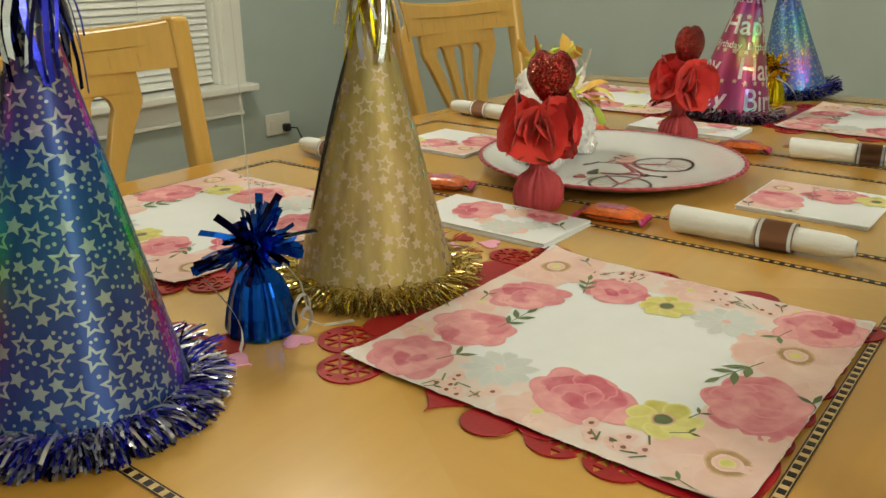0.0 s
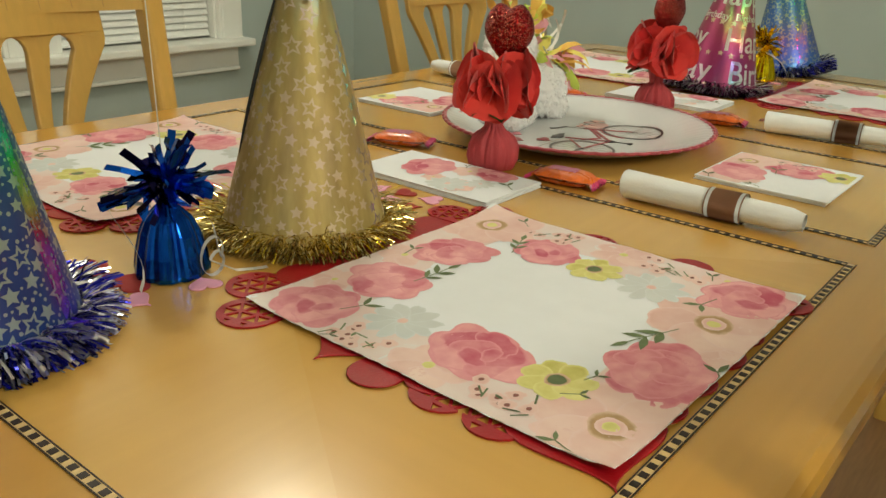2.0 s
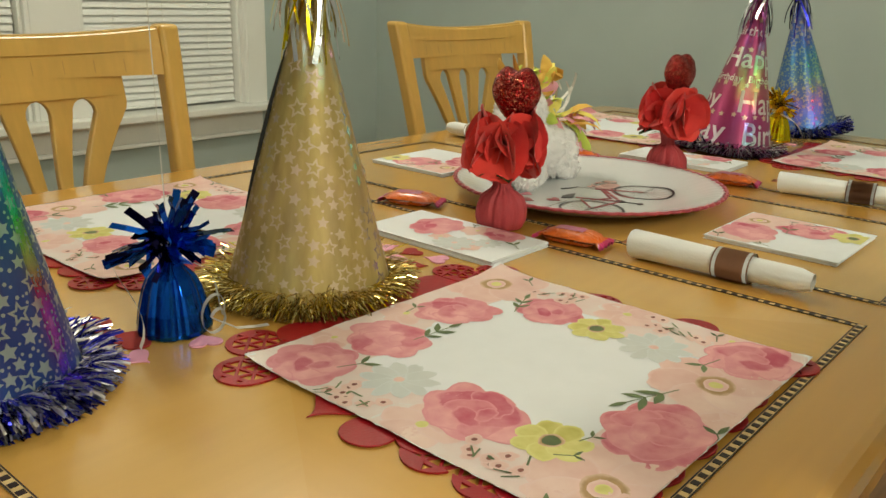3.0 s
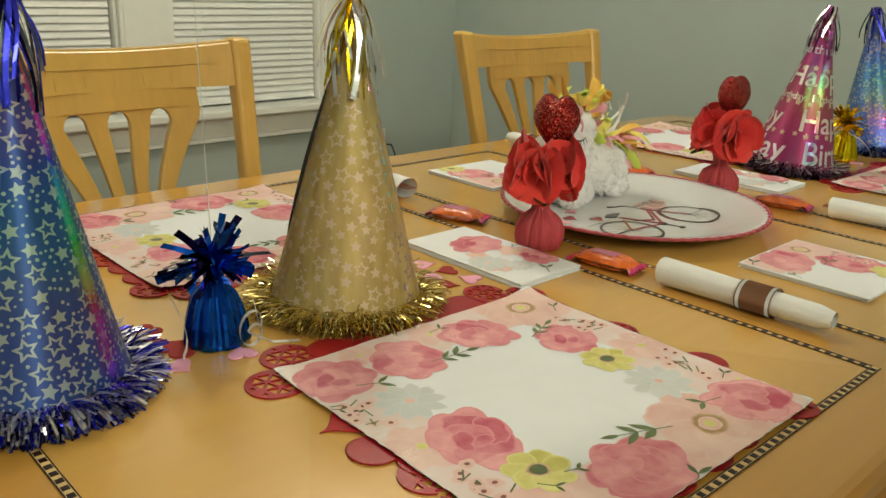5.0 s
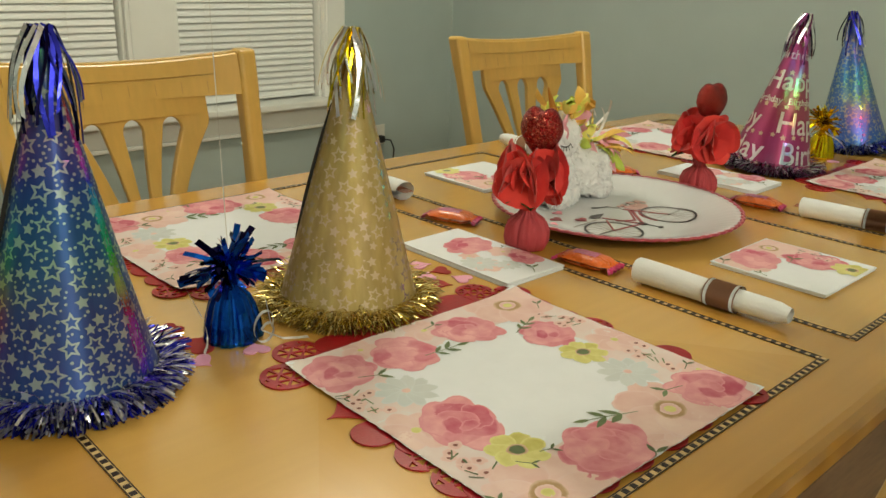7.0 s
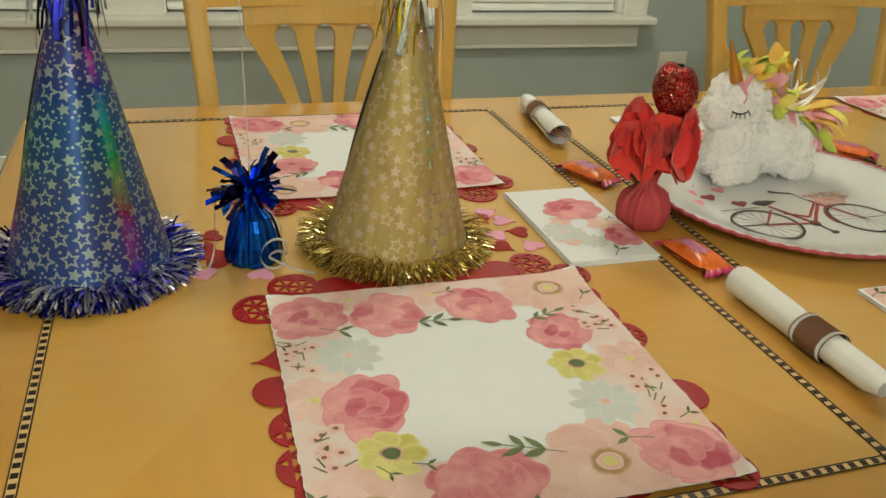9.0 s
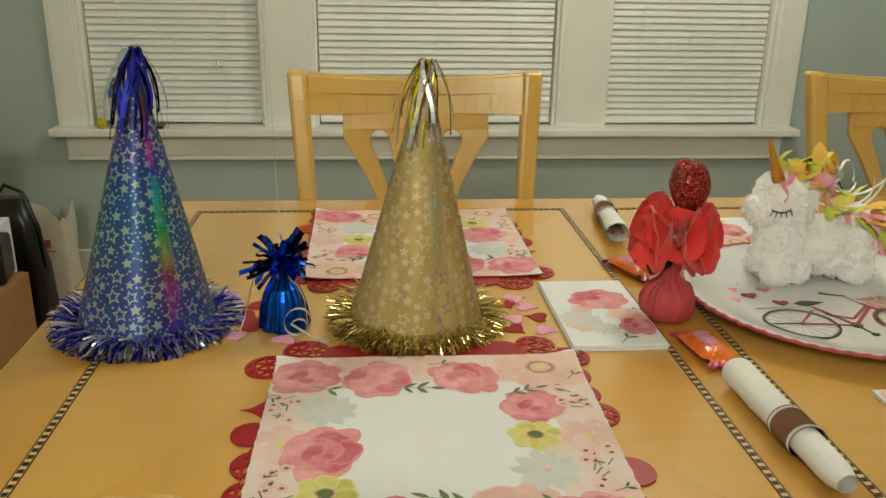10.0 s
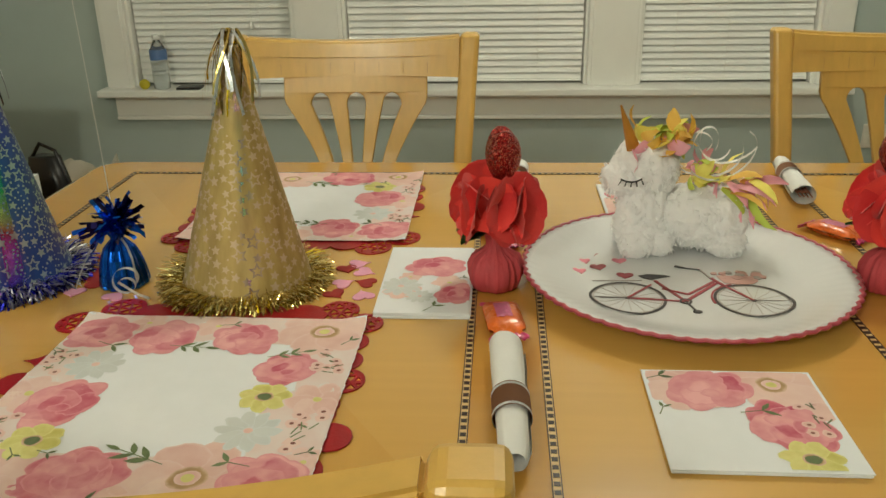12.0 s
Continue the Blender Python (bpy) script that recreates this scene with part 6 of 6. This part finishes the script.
def make_roll(m):
    """A rolled napkin with cutlery, along y from 0 (blunt end) to its open end."""
    ro = root("cutlery_roll", m, "white napkin cutlery roll with a brown paper band", "cutlery roll", "cutlery rolls on the table")
    L = 0.192
    rows = []
    bm = bmesh.new()
    n = 40
    for i in range(15):
        t = i / 14
        y = L * t
        ring = []
        for k in range(n + 1):
            a = 2 * math.pi * k / n
            r = (0.0126 + 0.0046 * t + 0.0020 * k / n + 0.0011 * noise.noise((math.cos(a) * 1.5, math.sin(a) * 1.5, t * 5))) * (0.70 + 0.30 * min(1, t / 0.08))
            if t > 0.9:
                y2 = y + 0.012 * math.sin(a * 0.5 + 0.4)
            else:
                y2 = y
            ring.append(bm.verts.new((r * math.cos(a), y2, 0.0172 + r * 0.92 * math.sin(a))))
        rows.append(ring)
    for a, b in zip(rows, rows[1:]):
        for k in range(n):
            bm.faces.new((a[k], a[k + 1], b[k + 1], b[k])).smooth = True
    for v in bm.verts:
        v.co.z = max(v.co.z, 0.0004)
    part("rolled_napkin", bm, ROLL, ro, smooth=True)
    inner = bmesh.new()
    prev = None
    for k in range(46):
        a, r = k * 0.33, 0.0118 - 0.00022 * k
        cur = [inner.verts.new((r * math.cos(a), y, 0.0172 + r * 0.9 * math.sin(a))) for y in (0.016, L - 0.012)]
        if prev:
            inner.faces.new((prev[0], cur[0], cur[1], prev[1])).smooth = True
        prev = cur
    part("inner_layers", inner, ROLL, ro)
    for y0, y1, rr, mt in ((0.068, 0.098, 0.0005, BAND_BROWN), (0.064, 0.068, 0.0005, ROLL), (0.098, 0.102, 0.0005, ROLL), (0.0625, 0.064, 0.0005, BAND_BROWN), (0.102, 0.1035, 0.0005, BAND_BROWN)):
        bm = bmesh.new()
        pr = None
        for k in range(41):
            a = 2 * math.pi * k / 40
            r = 0.0178 + rr
            cur = [bm.verts.new((r * math.cos(a), y, max(0.0004, 0.0172 + r * 0.92 * math.sin(a)))) for y in (y0, y1)]
            if pr:
                bm.faces.new((pr[0], pr[1], cur[1], cur[0])).smooth = True
            pr = cur
        bmesh.ops.solidify(bm, geom=bm.faces[:], thickness=0.0004)
        part("paper_band" if mt is BAND_BROWN else "band_stripe", bm, mt, ro)
    fork = box(-0.011, 0.011, L - 0.03, L - 0.002, 0.0175, 0.0188, 0.0005)
    part("fork_head", fork, ROSE_GOLD, ro, "rose-gold fork")
    for k in range(4):
        x = -0.0088 + k * 0.0059
        part("fork_tine", box(x - 0.0011, x + 0.0011, L - 0.002, L + 0.022, 0.0175, 0.0187, 0.0004), ROSE_GOLD, ro)
    return ro


roll = make_roll(pose(0.047, 0.060, TABLE, 0, 0, 2.2))
copy_thing(roll, pose(0.560, 0.066, TABLE, 0, 0, 9))
copy_thing(roll, pose(0.070, 0.948, TABLE, 0, 0, 174))
copy_thing(roll, pose(0.535, 0.973, TABLE, 0, 0, 174))

# wrapped sweets
WRAP = mat("orange_wrapper", S(232, 110, 34), 0.28, var=0.25, scale=60, bump=0.5, bscale=110, coat=0.5, coat_rough=0.1, depth=0.004)
WRAP_PINK = mat("magenta_wrapper", S(205, 52, 112), 0.28, var=0.25, scale=60, bump=0.5, bscale=110, coat=0.5, coat_rough=0.1, depth=0.004)
WRAP_LILAC = mat("lilac_wrapper", S(206, 110, 150), 0.3, var=0.15, scale=60, bump=0.4, bscale=110, coat=0.5, depth=0.004)


def make_sweet(m, seed):
    sw = root("wrapped_sweet", m, "orange and pink wrapped sweet", "sweet", "wrapped sweets on the table")
    n, q = 28, 14
    body, ends, patch = bmesh.new(), [], None

    def surf(u, v, up):
        """u along, v across, both -1..1"""
        au = abs(u)
        pinch = 1 - 0.30 * math.exp(-((au - 0.80) / 0.10) ** 2)
        w = 0.0215 * pinch * (1 + 0.08 * max(0, au - 0.85) / 0.15)
        h = 0.0085 * max(0.0, 1 - (au / 0.80) ** 4) * (1 - v ** 4) + 0.0012
        z = 0.0085 + (h if up else -h * 0.9)
        z += 0.0010 * noise.noise((u * 7, v * 5, seed)) + (0.0016 * math.sin(v * 14 + seed) if au > 0.78 else 0)
        if au > 0.78:
            z -= 0.004 * (au - 0.78) / 0.22
        return Vector((v * w, u * 0.046, max(0.0005, z)))

    def sheet(u0, u1, v0, v1, off=0.0, both=True):
        bm = bmesh.new()
        for up in ((True, False) if both else (True,)):
            g = [[bm.verts.new(surf(u0 + (u1 - u0) * i / n, v0 + (v1 - v0) * j / q, up) + Vector((0, 0, off))) for j in range(q + 1)] for i in range(n + 1)]
            for i in range(n):
                for j in range(q):
                    bm.faces.new((g[i][j], g[i + 1][j], g[i + 1][j + 1], g[i][j + 1])).smooth = True
        return bm

    part("wrapper", sheet(-0.86, 0.86, -1, 1), WRAP, sw)
    part("crimped_end", sheet(0.86, 1.0, -1, 1), WRAP_PINK, sw, "magenta crimped end")
    part("crimped_end", sheet(-1.0, -0.86, -1, 1), WRAP_PINK, sw, "magenta crimped end")
    part("wrapper_patch", sheet(-0.35, 0.45, -0.45, 0.40, 0.0004, False), WRAP_LILAC, sw, "lilac printed patch")
    return sw


make_sweet(pose(0.037, 0.344, TABLE, 0, 0, 8), 1)
make_sweet(pose(0.032, 0.613, TABLE, 0, 0, 24), 2)
make_sweet(pose(0.515, 0.640, TABLE, 0, 0, 40), 3)
make_sweet(pose(0.528, 0.345, TABLE, 0, 0, 10), 4)

# ---------- things by the window and behind the table ----------
CLEAR = mat("clear_plastic", S(235, 240, 242), 0.06, var=0.01, bump=0, transmit=0.95)
WATER_BLUE = mat("blue_label", S(92, 124, 176), 0.4, var=0.12, bump=0)
CAP = mat("white_cap", S(230, 230, 228), 0.4, var=0.03, bump=0)
bt = root("water_bottle", pose(-1.245, Y1 - 0.035, SILL), "clear plastic water bottle with a blue label", "bottle")
part("bottle_body", lathe([(0.026, 0), (0.031, 0.004), (0.031, 0.05), (0.029, 0.06), (0.031, 0.07), (0.031, 0.125), (0.026, 0.15), (0.015, 0.172), (0.0125, 0.176), (0.0125, 0.186)], 28, cap=True), CLEAR, bt, smooth=True)
part("bottle_label", lathe([(0.0316, 0.108), (0.0318, 0.11), (0.0318, 0.142), (0.0300, 0.145)], 28, cap=False), WATER_BLUE, bt, "blue paper label", True)
part("cap", lathe([(0.0145, 0.180), (0.0148, 0.182), (0.0148, 0.196), (0.0138, 0.198)], 24), CAP, bt, smooth=True)
tagged(part("phone", box(-0.045, 0.045, -0.032, 0.032, 0.0, 0.009, 0.003), BLACK, m=pose(-1.135, Y1 - 0.045, SILL + 0.0005, 0, 0, 4)), "dark phone lying on the window sill", "phone")
LEMON = mat("yellow_ball", S(205, 190, 50), 0.5, var=0.15, bump=0.2)
bm = bmesh.new()
ball(bm, (0, 0, 0.019), (0.02, 0.018, 0.019), 0, 3, 0.06, 2)
tagged(part("yellow_fruit", bm, LEMON, m=pose(-1.305, Y1 - 0.055, SILL)), "small yellow fruit on the window sill", "fruit")

# bag and black case on the floor behind the table's end
BAG = mat("translucent_bag", S(222, 218, 204), 0.5, var=0.08, scale=14, bump=0.3, bscale=40, depth=0.006)
bg = root("carrier_bag", pose(-1.505, 2.36, 0.0, 0, 0, 8), "crumpled off-white plastic carrier bag on the floor", "bag")
bm, rows = bmesh.new(), []
for i in range(12):
    t = i / 11
    ring = []
    for k in range(40):
        a = 2 * math.pi * k / 40
        sx, sy = 0.115 * (1 - 0.12 * t), 0.075 * (1 - 0.35 * t)
        w = 1 + 0.10 * t * math.sin(5 * a + 1) + 0.07 * noise.noise((math.cos(a) * 2, math.sin(a) * 2, t * 3))
        x, y = sx * w * abs(math.cos(a)) ** 0.5 * math.copysign(1, math.cos(a)), sy * w * abs(math.sin(a)) ** 0.5 * math.copysign(1, math.sin(a))
        ring.append(bm.verts.new((x, y, 0.345 * t + (0.030 * math.sin(3 * a + 0.5) + 0.015 * math.sin(7 * a)) * t ** 3)))
    rows.append(ring)
for a, b in zip(rows, rows[1:]):
    for k in range(40):
        bm.faces.new((a[k], a[(k + 1) % 40], b[(k + 1) % 40], b[k])).smooth = True
bm.faces.new(rows[0][::-1])
bag_body = part("bag_body", bm, BAG, bg)
PRINT_RED = mat("red_print", S(188, 92, 84), 0.6, var=0.1, bump=0)
for k in range(5):
    part("printed_mark", box(-0.075 + k * 0.026, -0.056 + k * 0.026, -0.0835, -0.079, 0.232, 0.262, 0.001), PRINT_RED, bag_body)
part("printed_line", box(-0.075, 0.062, -0.0835, -0.079, 0.218, 0.222, 0.001), PRINT_RED, bag_body)

CARTON = mat("brown_cardboard", S(168, 124, 78), 0.85, var=0.12, scale=20, bump=0.2, bscale=120)
ct = root("cardboard_box", pose(-1.545, 1.52, 0.0), "closed brown cardboard box on the floor", "box")
part("box_body", box(-0.27, 0.27, -0.16, 0.16, 0, 0.366, 0.004), CARTON, ct)
for x0, x1 in ((-0.27, -0.001), (0.001, 0.27)):
    part("box_flap", box(x0, x1, -0.16, 0.16, 0.3665, 0.3705, 0.001), CARTON, ct)
dv = root("black_device", pose(-1.445, 1.60, 0.3712, 0, 0, 10), "black oblong electric device on the cardboard box", "device")
part("case_body", box(-0.15, 0.15, -0.06, 0.06, 0, 0.115, 0.012, 3), BLACK, dv)
KEY = mat("grey_key", S(120, 122, 126), 0.4, var=0.1, bump=0)
for k in range(4):
    part("key", box(-0.005 + k * 0.026, 0.011 + k * 0.026, -0.03, -0.022, 0.1152, 0.1172, 0.0008), KEY, dv)
part("cable", sweep([(0.10, -0.062, 0.012), (0.14, -0.11, 0.006), (0.11, -0.16, 0.004), (0.06, -0.20, 0.004), (0.02, -0.228, 0.004), (-0.02, -0.236, -0.05), (-0.03, -0.238, -0.16)], 0.003, 8), BLACK, dv, "thin black cable", True)
tagged(part("paper_packet", box(-0.075, 0.075, -0.03, 0.03, 0, 0.165, 0.002), PAPER, m=pose(-1.420, 1.745, 0.33, 0, 0, 6)), "white paper packet behind the black device", "paper packet")
cs = root("black_case", pose(-1.420, 1.755, 0.0, 0, 0, 6), "tall black case on the floor behind the cardboard box", "case")
part("case_body", box(-0.08, 0.08, -0.058, 0.058, 0, 0.329, 0.01, 3), BLACK, cs)
bk = root("black_handbag", pose(-1.400, 1.92, 0.0, 0, 0, -8), "black slouched bag with a thin strap", "bag")
part("bag_body", moulded([rounded(-w, w, -d, d, 0.03, 4) for w, d in ((0.08, 0.05), (0.09, 0.058), (0.085, 0.05), (0.07, 0.036), (0.05, 0.032))], (0, 0.1, 0.3, 0.42, 0.51)), BLACK, bk, smooth=True)
part("strap", sweep([(-0.045, 0, 0.505), (-0.01, 0, 0.55), (0.04, 0, 0.53), (0.075, 0, 0.42), (0.085, -0.01, 0.30)], 0.006, 8), BLACK, bk, smooth=True)

# sideboard against the wall behind the table's end
CX, CY = -1.515, 1.70
sb_ = root("sideboard", pose(-1.90, 1.82, 0.0), "maple sideboard with moulded top and dark inlay", "sideboard")
SIN = pose(1.90, -1.82, 0)
part("carcass", box(-2.28, CX - 0.012, CY + 0.012, 1.94, 0.05, 0.705, 0.004), CHAIR, sb_, m=SIN)
part("plinth", box(-2.27, CX - 0.02, CY + 0.02, 1.93, 0.0, 0.049, 0.003), CHAIR, sb_, m=SIN)
part("moulding", box(-2.285, CX - 0.006, CY + 0.006, 1.945, 0.7055, 0.722, 0.006), CHAIR, sb_, m=SIN)
part("sideboard_top", box(-2.29, CX, CY, 1.95, 0.7225, 0.750, 0.007), CHAIR, sb_, m=SIN)
side_panel = part("cabinet_side", box(CX - 0.0118, CX - 0.0112, CY + 0.03, 1.925, 0.07, 0.69), WOOD_Y, sb_, m=SIN)
part("cabinet_door", box(-1.90, CX - 0.03, CY + 0.002, CY + 0.0115, 0.07, 0.69, 0.003), WOOD_Y, sb_, m=SIN)
inlay_piece = mesh_of(box(-0.0028, 0.0028, -0.0009, 0.0, -0.0030, 0.0030))
for k in range(56):
    part("inlay_block", inlay_piece, WENGE, side_panel, m=pose(CX - 0.0112, 1.905, 0.09 + k * 0.0105, 0, 0, 90))
